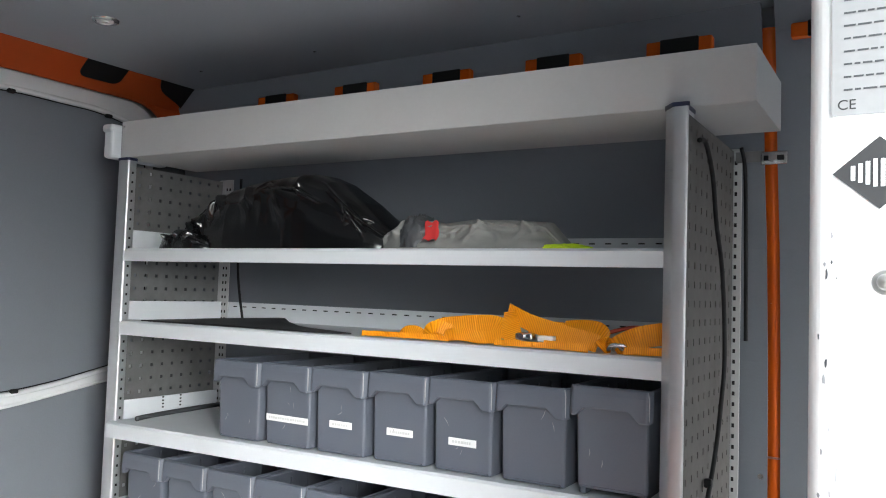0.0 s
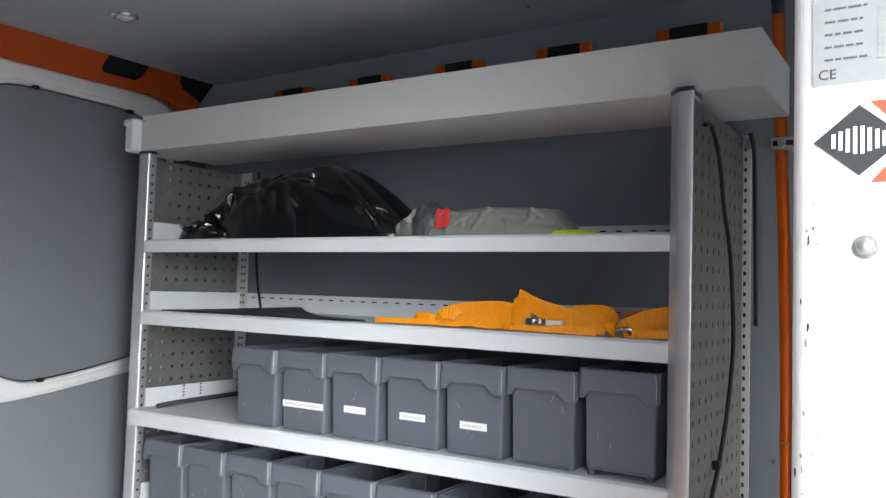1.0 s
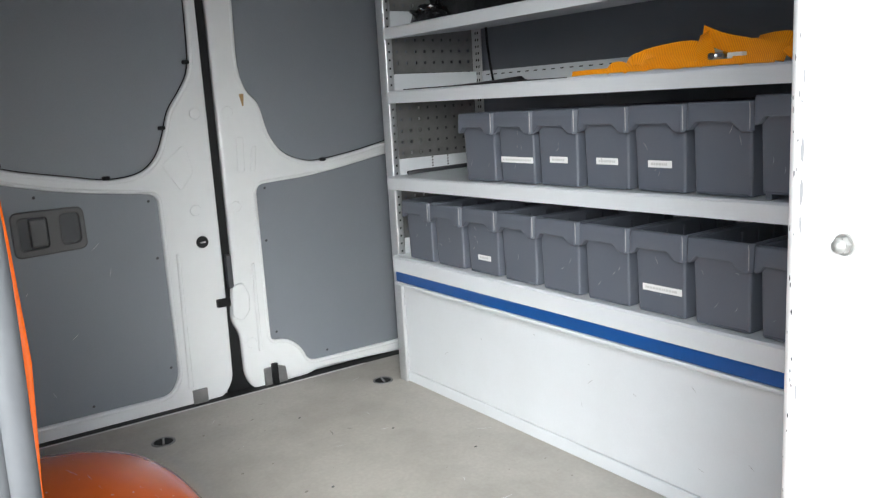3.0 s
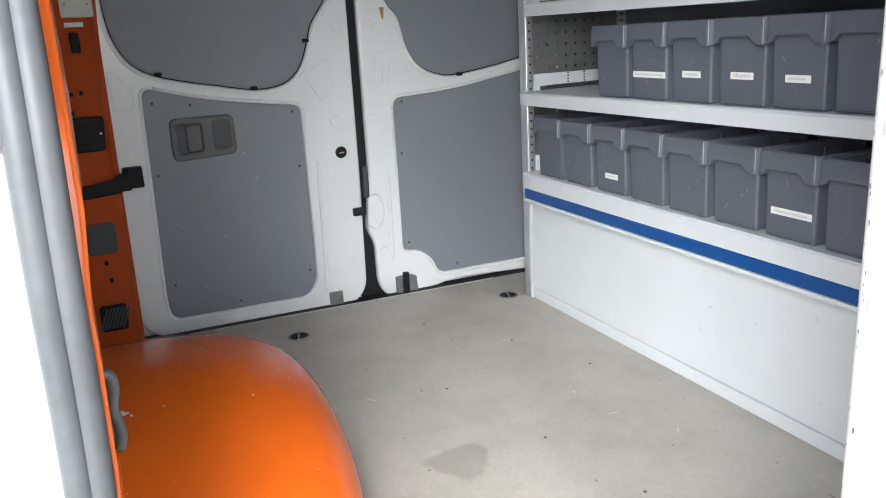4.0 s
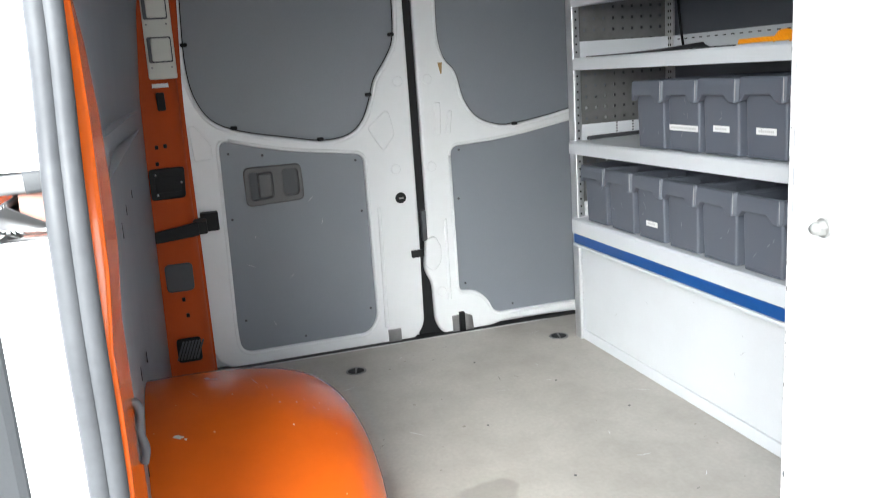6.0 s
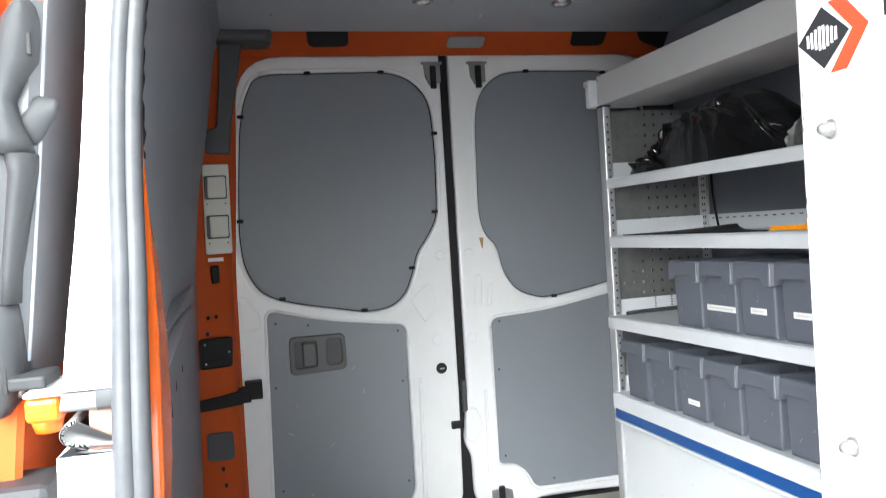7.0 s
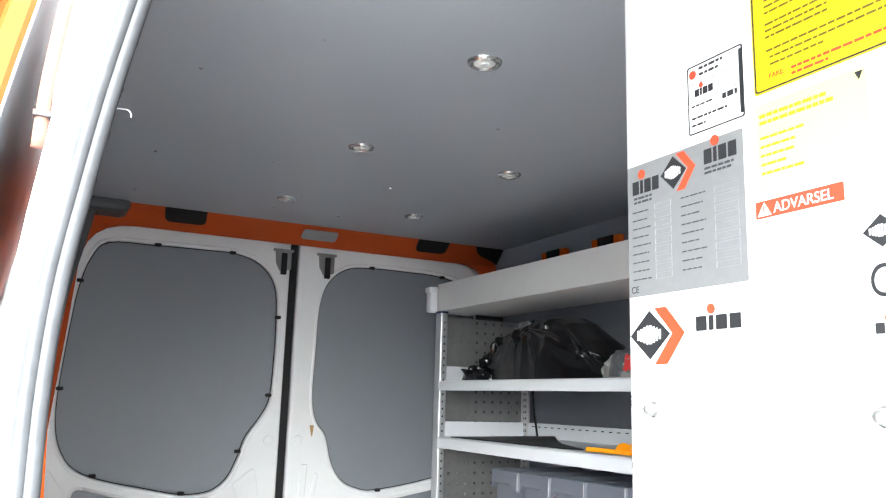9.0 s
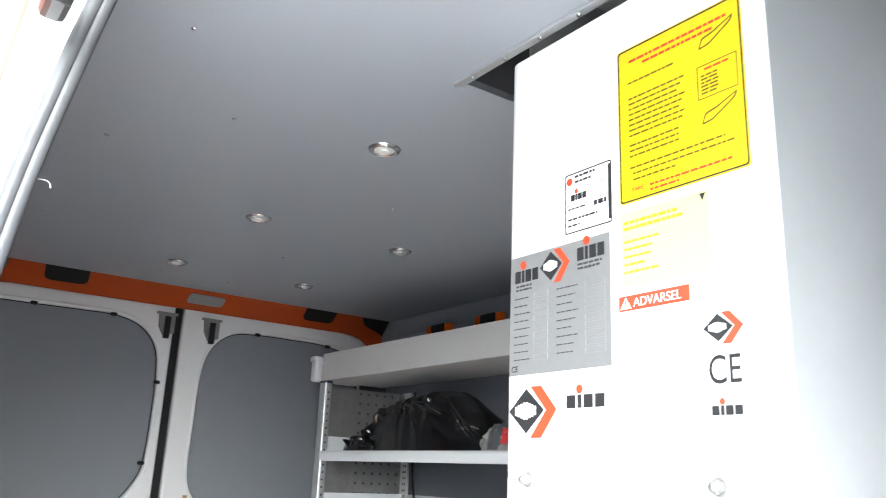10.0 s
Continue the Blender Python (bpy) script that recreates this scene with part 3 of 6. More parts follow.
def door_edge(z0, z1):
    """Folded sheet frame of the door with a groove along its closing edge."""
    rows = []
    for i in range(19):
        z = z0 + (z1 - z0) * i / 18
        e = lerp(DZ, z)
        rows.append([(DX0, e - 0.006, z), (DX1 - 0.024, e - 0.006, z), (DX1 - 0.010, e, z), (DX1 - 0.004, e - 0.006, z), (DX1 - 0.002, e - 0.024, z), (DX1 - 0.013, e - 0.030, z), (DX1 - 0.010, e - 0.035, z), (DX1, e - 0.040, z), (DX1, e - 0.120, z), (DX1 - 0.010, e - 0.134, z), (DX0, e - 0.134, z)])
    bm = quadstrip(rows, close=True)
    for zz in (z0, z1):
        bmesh.ops.contextual_create(bm, geom=[v for v in bm.verts if abs(v.co.z - zz) < 1e-6])
    bmesh.ops.recalc_face_normals(bm, faces=bm.faces)
    return bm


sdoor = thing("sliding_door", (-0.5, 0.42, -0.1), "open orange sliding side door with a grey lining, slid back outside", "van door")
part("door_frame", door_edge(-0.1, 1.62), SHADEORANGE, sdoor, "orange painted inner door frame")
part("outer_skin", door_slab(DX0 - 0.02, DX1 + 0.002, -0.12, 1.63, -0.138, 0.02), WHITE, sdoor, "white outer door skin")
# trim grey, darker than the lining board: the gap's shade is in its colour
part("upper_lining", door_slab(DX0 + 0.05, DX1 - 0.012, 0.846, 1.58, 0.002, 0.010), TRIM, sdoor, "grey board lining on the door")
part("lining_return", door_slab(DX1 - 0.030, DX1 + 0.0005, 0.870, 1.236, 0.0030, 0.022), TRIM, sdoor, "board edge turned over behind the grip")
# thin pale bar puts the grip edge's highlight into colour
part("lining_piping", tube(along([(DX1 - 0.010, lerp(DZ, z) + 0.001, z) for z in (0.87, 1.0, 1.1, 1.23, 1.35, 1.45, 1.58)], 3), 0.002, 6), LINING, sdoor, "pale line painted in for the highlight along the grip edge")
part("lower_lining", door_slab(DX0 + 0.05, DX1 - 0.35, 0.05, 0.76, 0.002, 0.010), LINING, sdoor)


def grip_shell(table, depth, back):
    """Moulded trim on the closing edge: table of z, outer y, inner y."""
    rows = []
    for z, ya, yb in table:
        w = yb - ya
        x = DX1 + 0.004
        rows.append([(x - back, yb + 0.003, z), (x + depth * 0.45, yb, z), (x + depth, yb - w * 0.25, z), (x + depth, ya + w * 0.3, z), (x + depth * 0.4, ya, z), (x - back, ya + 0.004, z)])
    bm = quadstrip(rows, close=True)
    for zz in (table[0][0], table[-1][0]):
        bmesh.ops.contextual_create(bm, geom=[v for v in bm.verts if abs(v.co.z - zz) < 1e-6])
    bmesh.ops.recalc_face_normals(bm, faces=bm.faces)
    return bm


gr = part("grip_trim", grip_shell([(1.080, 0.460, 0.499), (1.095, 0.460, 0.497), (1.115, 0.464, 0.490), (1.132, 0.467, 0.487), (1.150, 0.469, 0.496), (1.172, 0.471, 0.508), (1.195, 0.475, 0.511), (1.215, 0.481, 0.512), (1.228, 0.490, 0.510), (1.236, 0.498, 0.505)], 0.014, 0.030), GRIPM, sdoor, "grey moulded grip trim", smooth=True)
part("grip_column", grip_shell([(0.930, 0.462, 0.477), (0.96, 0.464, 0.480), (1.02, 0.472, 0.491), (1.06, 0.477, 0.499), (1.079, 0.474, 0.501)], 0.016, 0.020), GRIPM, gr, smooth=True)
part("grip_recess", grip_shell([(0.930, 0.434, 0.462), (1.0, 0.444, 0.469), (1.06, 0.452, 0.476), (1.079, 0.454, 0.476)], 0.002, 0.012), PALETRIM, gr, "paler recessed panel")
part("grip_foot", grip_shell([(0.818, 0.448, 0.458), (0.83, 0.442, 0.468), (0.86, 0.438, 0.476), (0.91, 0.435, 0.476), (0.929, 0.434, 0.475)], 0.014, 0.020), GRIPM, gr, smooth=True)
part("foot_slot", box((DX1 + 0.0165, 0.461, 0.842), (DX1 + 0.0185, 0.465, 0.868), 0.001), BLACK, gr)
part("trim_slot", box((DX1 + 0.010, 0.503, 0.0 + 1.176), (DX1 + 0.016, 0.508, 1.198), 0.001), BLACK, gr)
rows = []
for k in range(13):
    u = k / 12
    r = (0.011 + 0.013 * math.sin(math.pi * min(1.0, u * 1.15)) ** 1.2) if k < 12 else 0.003
    c = Vector((DX1 - 0.008 + 0.006 * u, 0.485 + 0.040 * u, 1.106 + 0.022 * u ** 1.3))
    rows.append([c + Vector((0.011 * math.cos(j * math.pi / 8) * (1 - 0.6 * u), 0.0, r * math.sin(j * math.pi / 8))) for j in range(16)])
lev = quadstrip(rows, close=True)
bmesh.ops.contextual_create(lev, geom=[v for v in lev.verts if abs(v.co.y - 0.525) < 1e-5])
part("release_lever", lev, GRIPM, gr, "grey release lever", smooth=True)
lk = part("lock_plate", plate([rounded([(-0.034, -0.060), (0.0, -0.060), (0.004, 0.06), (-0.040, 0.06)], 0.008)], 0.004, REAR, 0.0, GRIPM, 0.001), GRIPM, sdoor, "grey lock plate with screws")
lk.location = (DX1 + 0.0045, 0.503, 1.415)
lk.rotation_euler = (radians(-7), 0, 0)
for y, z in ((0.484, 1.374), (0.497, 1.452)):
    part("plate_screw", rod((DX1 + 0.004, y, z), (DX1 + 0.008, y, z), 0.008, 10), STEEL, sdoor)
part("lock_pin", rod((DX1 + 0.004, 0.485, 1.42), (DX1 + 0.022, 0.492, 1.418), 0.011, 12), GRIPM, sdoor, "grey lock pin", smooth=True)
part("lower_trim", box((0.0, 0.425, 0.30), (0.085, 0.500, 0.752), 0.010), GRIPM, sdoor, "grey lower trim cover")
part("catch_hook", box((-0.03, 0.445, 0.835), (0.058, 0.478, 0.858), 0.004), RAIL, sdoor, "dull catch piece below the lining")

arm = part("roller_arm", box((0.010, 0.486, 0.816), (0.105, 0.519, 0.842), 0.007, None, 3), ORANGE, sdoor, "orange arm that runs in the guide rail")
part("arm_rim", box((0.004, 0.488, 0.8425), (0.112, 0.524, 0.8470), 0.002), WHITE, arm, "pale bent rim of the arm")
part("roller_block", box((0.020, 0.470, 0.8475), (0.090, 0.504, 0.860), 0.003), GRIPM, arm, "dark roller block")
part("arm_gusset", rod((0.060, 0.497, 0.800), (0.060, 0.497, 0.8165), 0.012, 16, None, 0.017), ORANGE, arm, smooth=True)

# ---- rear frame, header and doors ----
opening = rounded([(0.660, -0.10), (0.668, 0.90), (0.690, 1.20), (0.712, 1.590), (2.232, 1.590), (2.255, 1.20), (2.275, 0.9), (2.283, -0.10)], [0, 0.1, 0.1, 0.15, 0.15, 0.1, 0.1, 0])
rear = thing("rear_door_frame", (REAR_X, MID, 0.0), "orange painted rear door frame with holes and plates", "door frame", kind="structure")
part("frame_sheet", plate([[(0.44, -0.12), (2.47, -0.12), (2.47, 1.80), (0.44, 1.80)], opening], 0.02, REAR, REAR_X + 0.045, SHADEORANGE, 0.004), SHADEORANGE, rear)


def post_side():
    rows = []
    for z in (0.0, 0.4, 0.8, 1.1, 1.3, 1.5, 1.64):
        y = lerp(NEAR, z)
        e = 0.655 if z < 1.0 else 0.655 + (z - 1.0) * 0.09
        rows.append([(REAR_X + 0.13, y - 0.01, z), (REAR_X + 0.125, y + 0.02, z), (REAR_X + 0.11, e - 0.03, z), (REAR_X + 0.09, e - 0.008, z), (REAR_X + 0.045, e, z)])
    return quadstrip(rows)


pillar = solo("rear_pillar", post_side(), SHADEORANGE, "orange rear corner pillar with switches and vents", "pillar", kind="structure", smooth=True)
hd = quadstrip([[(REAR_X + 0.17, y, CEIL_Z + 0.012) for y in (0.66, 2.25)], [(REAR_X + 0.155, y, CEIL_Z + 0.006) for y in (0.66, 2.25)], [(REAR_X + 0.10, y, CEIL_Z - 0.022) for y in (0.66, 2.25)], [(REAR_X + 0.06, y, CEIL_Z - 0.045) for y in (0.66, 2.25)], [(REAR_X + 0.046, y, 1.588) for y in (0.70, 2.24)]])
header = solo("rear_header", hd, SHADEORANGE, "orange painted header rail above the rear doors", "header", kind="structure", smooth=True)
c = Vector((REAR_X + 0.100, 0, CEIL_Z - 0.024))


def on_header(loop, depth, mat):
    """Plate on the sloping face of the header: loop of y and distance down the slope."""
    me = plate([loop], depth, FLAT, 0.0, mat)
    me.transform(Matrix(((0, -0.87, 0.49, c.x + 0.49 * 0.004), (1, 0, 0, 0), (0, -0.49, -0.87, c.z - 0.87 * 0.004), (0, 0, 0, 1))))
    return me


for y0, y1 in ((0.935, 1.070), (1.855, 1.985)):
    part("header_hole", on_header(rounded([(y0, -0.074), (y1, -0.074), (y1 + 0.010, 0.010), (y0 + 0.012, 0.012)], [0.001, 0.001, 0.026, 0.026]), 0.004, BLACK), BLACK, header, "dark cut-out open towards the ceiling")
part("latch_plate", on_header(rounded([(1.415, -0.034), (1.545, -0.034), (1.545, 0.018), (1.415, 0.018)], 0.014), 0.004, PLATE), PLATE, header, "pale latch plate")
part("corner_cover", box((REAR_X + 0.05, 0.64, 1.604), (REAR_X + 0.19, 0.83, 1.655), 0.02), DARK, header, "black corner cover")
part("corner_cover", on_header(rounded([(2.090, -0.080), (2.128, -0.016), (2.178, 0.006), (2.230, 0.026), (2.285, 0.070), (2.40, 0.070), (2.40, -0.080)], [0.001, 0.03, 0.03, 0.03, 0.01, 0.001, 0.001]), 0.012, BLACK), BLACK, header, "black corner cover")
part("pillar_trim", plate([rounded([(0.602, 1.265), (0.604, 1.336), (0.640, 1.348), (0.660, 1.53), (0.664, 1.62), (0.735, 1.62), (0.722, 1.54), (0.684, 1.345), (0.675, 1.262)], [0.012, 0.006, 0.008, 0.02, 0.0, 0.0, 0.03, 0.02, 0.012])], 0.03, REAR, REAR_X + 0.145, DARK, 0.005), DARK, pillar, "dark grey grab trim")


def rear_door(sign, name, label):
    """sign -1: the door whose handle shows; +1: its neighbour, half behind the racking."""
    d = thing(name, (REAR_X, MID + sign * 0.38, 0.0), label, "van door", kind="structure")
    if sign < 0:
        outer = rounded([(1.408, 1.600), (0.70, 1.600), (0.680, 1.20), (0.655, 0.90), (0.650, -0.032), (1.36, -0.032), (1.400, 0.02), (1.404, 0.25), (1.407, 0.40)], [0, 0.16, 0.1, 0.1, 0.11, 0.05, 0.05, 0.05, 0.02])
        win = smooth_loop([(0.789, 1.534), (0.943, 1.541), (1.100, 1.543), (1.212, 1.541), (1.300, 1.511), (1.358, 1.439), (1.373, 1.317), (1.373, 1.15), (1.365, 1.033), (1.335, 0.97), (1.290, 0.905), (1.268, 0.838), (1.238, 0.771), (1.184, 0.727), (1.094, 0.716), (0.988, 0.735), (0.830, 0.770), (0.744, 0.813), (0.700, 0.892), (0.687, 0.987), (0.690, 1.10), (0.702, 1.27), (0.714, 1.38), (0.740, 1.475)], 4)
        low = rounded([(0.760, 0.745), (0.745, 0.10), (0.750, 0.022), (1.195, 0.022), (1.228, 0.075), (1.228, 0.658), (0.95, 0.694)], [0.03, 0.03, 0.06, 0.03, 0.03, 0.03, 0.2])
    else:
        outer = rounded([(1.438, 1.600), (2.23, 1.600), (2.25, 1.20), (2.275, 0.90), (2.280, -0.032), (1.72, -0.010), (1.64, -0.030), (1.47, -0.030), (1.442, 0.02), (1.440, 0.17), (1.414, 0.22), (1.428, 0.33), (1.438, 0.42)], [0, 0.16, 0.1, 0.1, 0.05, 0.04, 0.04, 0.05, 0.05, 0.03, 0.03, 0.05, 0.05])
        win = smooth_loop([(2.14, 1.50), (2.024, 1.535), (1.88, 1.540), (1.733, 1.540), (1.630, 1.526), (1.560, 1.468), (1.530, 1.375), (1.524, 1.20), (1.522, 1.04), (1.540, 0.96), (1.578, 0.911), (1.603, 0.817), (1.645, 0.754), (1.709, 0.722), (1.786, 0.715), (1.991, 0.748), (2.15, 0.80), (2.20, 0.95), (2.20, 1.15), (2.18, 1.40)], 4)
        low = rounded([(1.543, 0.654), (1.75, 0.664), (2.14, 0.73), (2.15, 0.022), (1.675, 0.022), (1.648, 0.085), (1.600, 0.122), (1.543, 0.126)], [0.03, 0.2, 0.03, 0.05, 0.03, 0.04, 0.04, 0.02])
    part("door_skin", plate([outer, win, low], 0.034, REAR, REAR_X + 0.006, WHITE, 0.008), WHITE, d, "white painted pressed inner skin")
    def bead(loop, off, r, back):
        """Rounded pressing that runs round an opening."""
        out, n = [], len(loop)
        turn = sum(a[0] * b[1] - b[0] * a[1] for a, b in zip(loop, loop[1:] + loop[:1]))
        for i, p in enumerate(loop):
            d = (Vector(loop[(i + 1) % n]) - Vector(loop[i - 1])).normalized()
            out.append((REAR_X + 0.006 - back, p[0] + (d.y if turn > 0 else -d.y) * off, p[1] + (-d.x if turn > 0 else d.x) * off))
        return tube(out + out[:1], r, 8)
    part("window_bead", bead(win, 0.008, 0.0075, 0.0045), WHITE, d, smooth=True)
    part("panel_bead", bead(low, 0.007, 0.0065, 0.0035), WHITE, d, smooth=True)
    part("window_rubber", bead(win, -0.0010, 0.0022, 0.0125), BLACK, d, "dark line round the edge of the board", smooth=True)
    part("backing", box((REAR_X - 0.045, min(p[0] for p in outer), -0.03), (REAR_X - 0.028, max(p[0] for p in outer), 1.59)), WHITE, d)
    up = part("upper_board", plate([win], 0.012, REAR, REAR_X - 0.010, LINING), LINING, d, "grey board in the window opening")
    lo = part("lower_board", plate([low], 0.012, REAR, REAR_X - 0.004, LINING), LINING, d, "grey lower lining board")
    return d, up, lo


door_1, up1, lo1 = rear_door(-1, "door_1", "closed white rear van door with grey boards and a recessed handle")
door_2, up2, lo2 = rear_door(1, "door_2", "closed white rear van door with grey boards, partly behind the racking")
solo("door_gap_rubber", box((REAR_X - 0.030, 1.385, -0.05), (REAR_X - 0.014, 1.47, 1.60), 0.003), BLACK, "black rubber between the two rear doors", "door seal", kind="structure")
solo("sill_strip", box((REAR_X - 0.02, 0.62, -0.075), (REAR_X + 0.101, 2.32, -0.022), 0.004), BLACK, "black rubber sill strip below the rear doors", "sill", kind="structure")

# handle of the rear door
hx = REAR_X - 0.004
hd1 = part("handle_recess", plate([rounded([(0.824, 0.520), (1.016, 0.528), (1.014, 0.650), (0.824, 0.650)], 0.022), rounded([(0.842, 0.540), (0.915, 0.545), (0.915, 0.632), (0.842, 0.632)], 0.012), rounded([(0.950, 0.545), (1.000, 0.548), (1.000, 0.635), (0.950, 0.635)], 0.016)], 0.016, REAR, hx + 0.014, HANDLE, 0.004), HANDLE, door_1, "grey plastic handle surround")
part("handle_lever", box((hx + 0.002, 0.868, 0.548), (hx + 0.022, 0.913, 0.628), 0.006), HANDLE, hd1)
part("recess_back", box((hx - 0.004, 0.84, 0.538), (hx + 0.003, 1.002, 0.637)), DARK, hd1)
# ---- wheel arch ----
def arch_mesh():
    cx, cy, a, b, h, n = -0.6556, 0.50, 0.4513, 0.4733, 0.340, 3.71
    rows = []
    nu, nv = 64, 40
    for i in range(nu + 1):
        u = -1 + 2 * i / nu
        u = math.copysign(abs(u) ** 0.7, u)
        left = max(0.0, 1 - abs(u) ** 2.05)
        row = []
        for k in range(nv + 1):
            ang = math.pi / 2 * k / nv
            s, c = math.sin(ang), math.cos(ang)
            e = (abs(c) ** n + abs(s) ** n + 1e-9) ** (-1 / n)
            row.append((cx + a * u, cy + b * left ** (1 / 7.3) * e * s, h * left ** (1 / 2.2) * e * c))
        rows.append(row)
    return quadstrip(rows)


arch = solo("wheel_arch", arch_mesh(), ORANGE, "orange painted wheel arch bulging out of the side wall", "wheel arch", kind="structure", smooth=True)

# ---- ceiling spotlights and screws ----
def spotlight():
    t = thing("ceiling_spotlight", (0, 0, 0), "small round recessed spotlight with a chrome ring in the ceiling", "ceiling light", "ceiling spotlights")
    bm = bmesh.new()
    prof = [(0.019, 0.0), (0.021, -0.004), (0.0255, -0.006), (0.030, -0.004), (0.032, 0.0)]
    rows = [[(r * math.cos(k * math.pi / 12), r * math.sin(k * math.pi / 12), z) for k in range(24)] for r, z in prof]
    bm.free()
    part("chrome_ring", quadstrip(rows, close=True), STEEL, t, smooth=True)
    part("lens", rod((0, 0, -0.003), (0, 0, 0.0), 0.0195, 24), GLOSSW, t, "clear lens")
    part("bulb", rod((0, 0, -0.006), (0, 0, -0.002), 0.008, 12), GLOSSW, t)
    return t


first = spotlight()
first.location = (-1.305, 1.242, CEIL_Z)
for x, y in ((-1.309, 1.670), (-0.715, 1.250), (-0.722, 1.672), (-0.140, 1.257)):
    copy_thing(first, Matrix.Translation((x, y, CEIL_Z)))



def screws(places, plane, mat, parent, r=0.005):
    for u, v, at in places:
        bm = bmesh.new()
        bmesh.ops.create_uvsphere(bm, u_segments=8, v_segments=5, radius=r, matrix=plane @ Matrix.Translation((u, v, at)) @ Matrix.Diagonal((1, 1, 0.5, 1)))
        part("screw", bm, mat, parent, smooth=True)


# ---- racking ----
RX0, RX1, RY, RB = -1.487, 0.020, 1.849, 2.235
rack = thing("van_racking", (-0.73, 1.85, 0.0), "light grey steel van racking with perforated ends and four shelves", "shelf unit")


def upright(corners, radii):
    return plate([rounded(corners, radii, 3)], 1.345, FLAT, 1.345, ALU, 0.0)


RP = RX1 - 0.0020               # outer side of the post that stands proud of the shelves
left_post = [(RX0 + 0.004, RY), (RX0 + 0.046, RY), (RX0 + 0.046, RY + 0.028), (RX0 + 0.004, RY + 0.028)]
right_post = [(RP - 0.0440, RY - 0.014), (RP - 0.0240, RY - 0.040), (RP, RY - 0.040), (RP, RY - 0.034), (RP - 0.006, RY - 0.030), (RP - 0.006, RY + 0.028), (RP - 0.0440, RY + 0.028)]
for corners, radii, x0, x1 in ((left_post, 0.006, RX0 + 0.004, RX0 + 0.046), (right_post, [0.002, 0.004, 0.003, 0.001, 0.001, 0.002, 0.002], RX1 - 0.046, RX1 - 0.002)):
    up = part("front_post", upright(corners, radii), ALU, rack, "aluminium front post")
    part("post_cap", plate([rounded([(x + (0.0015 if x > (x0 + x1) / 2 else -0.0015), y + (0.0015 if y > RY else -0.0015)) for x, y in corners], radii, 3)], 0.007, FLAT, 1.352, NAVY, 0.0), NAVY, up)
    x1 = min(x1, RX1 - 0.011)
    rp = part("rear_post", box((x0 + 0.004, RB - 0.035, 0.0), (x1 - 0.008, RB - 0.005, 1.34), 0.003), CANOPY, rack, "galvanised rear post")
    part("post_flange", box((x1 - 0.008, RB - 0.036, 0.0), (x1 + 0.022, RB - 0.033, 1.34), 0.001), CANOPY, rp)
    bm = bmesh.new()
    for k in range(60):
        for u in (0.002, 0.014):
            box((x1 - 0.006 + u, RB - 0.0368, 0.05 + 0.0213 * k), (x1 - 0.001 + u, RB - 0.0359, 0.058 + 0.0213 * k), 0, bm)
    tagged(part("post_slots", bm, BLACK, rp), kind="stuff")


def perforated(x, y0, y1, z0, z1, pitch, w, h, rise=0.0, edge=False):
    """Sheet with real square holes."""
    ys, y = [y0] + ([y0 + 0.008, y0 + 0.011] if edge else []), y0 + 0.022
    while y + w < y1 - 0.01:
        ys += [y, y + w]
        y += pitch
    ys.append(y1)
    zs, z = [z0], z0 + 0.02
    while z + h < z1 - 0.01:
        zs += [z, z + h]
        z += rise or pitch
    zs.append(z1)
    bm = bmesh.new()
    grid = [[bm.verts.new((x, yy, zz)) for yy in ys] for zz in zs]
    for i in range(len(zs) - 1):
        for j in range(len(ys) - 1):
            if i % 2 and j % 2:
                continue
            bm.faces.new((grid[i][j], grid[i][j + 1], grid[i + 1][j + 1], grid[i + 1][j]))
    bmesh.ops.recalc_face_normals(bm, faces=bm.faces)
    bmesh.ops.solidify(bm, geom=bm.faces[:], thickness=0.0015)
    return bm


part("end_panel", perforated(RX0 + 0.022, RY + 0.030, RB - 0.02, 0.02, 1.335, 0.0345, 0.0085, 0.0085), GALV, rack, "perforated galvanised end panel")
part("end_panel", perforated(RX1 - 0.0055, RY - 0.030, RB - 0.004, 0.02, 1.335, 0.0405, 0.0055, 0.0115, 0.0325, True), GALVSHADE, rack, "perforated galvanised end panel")
for x in (RX0 + 0.0465, ):
    bm = bmesh.new()
    for k in range(52):
        box((x - 0.001, RY + 0.012, 0.06 + k * 0.0245), (x + 0.0004, RY + 0.017, 0.066 + k * 0.0245), 0, bm)
    tagged(part("slot_row", bm, BLACK, rack), "row of small slots", kind="stuff")


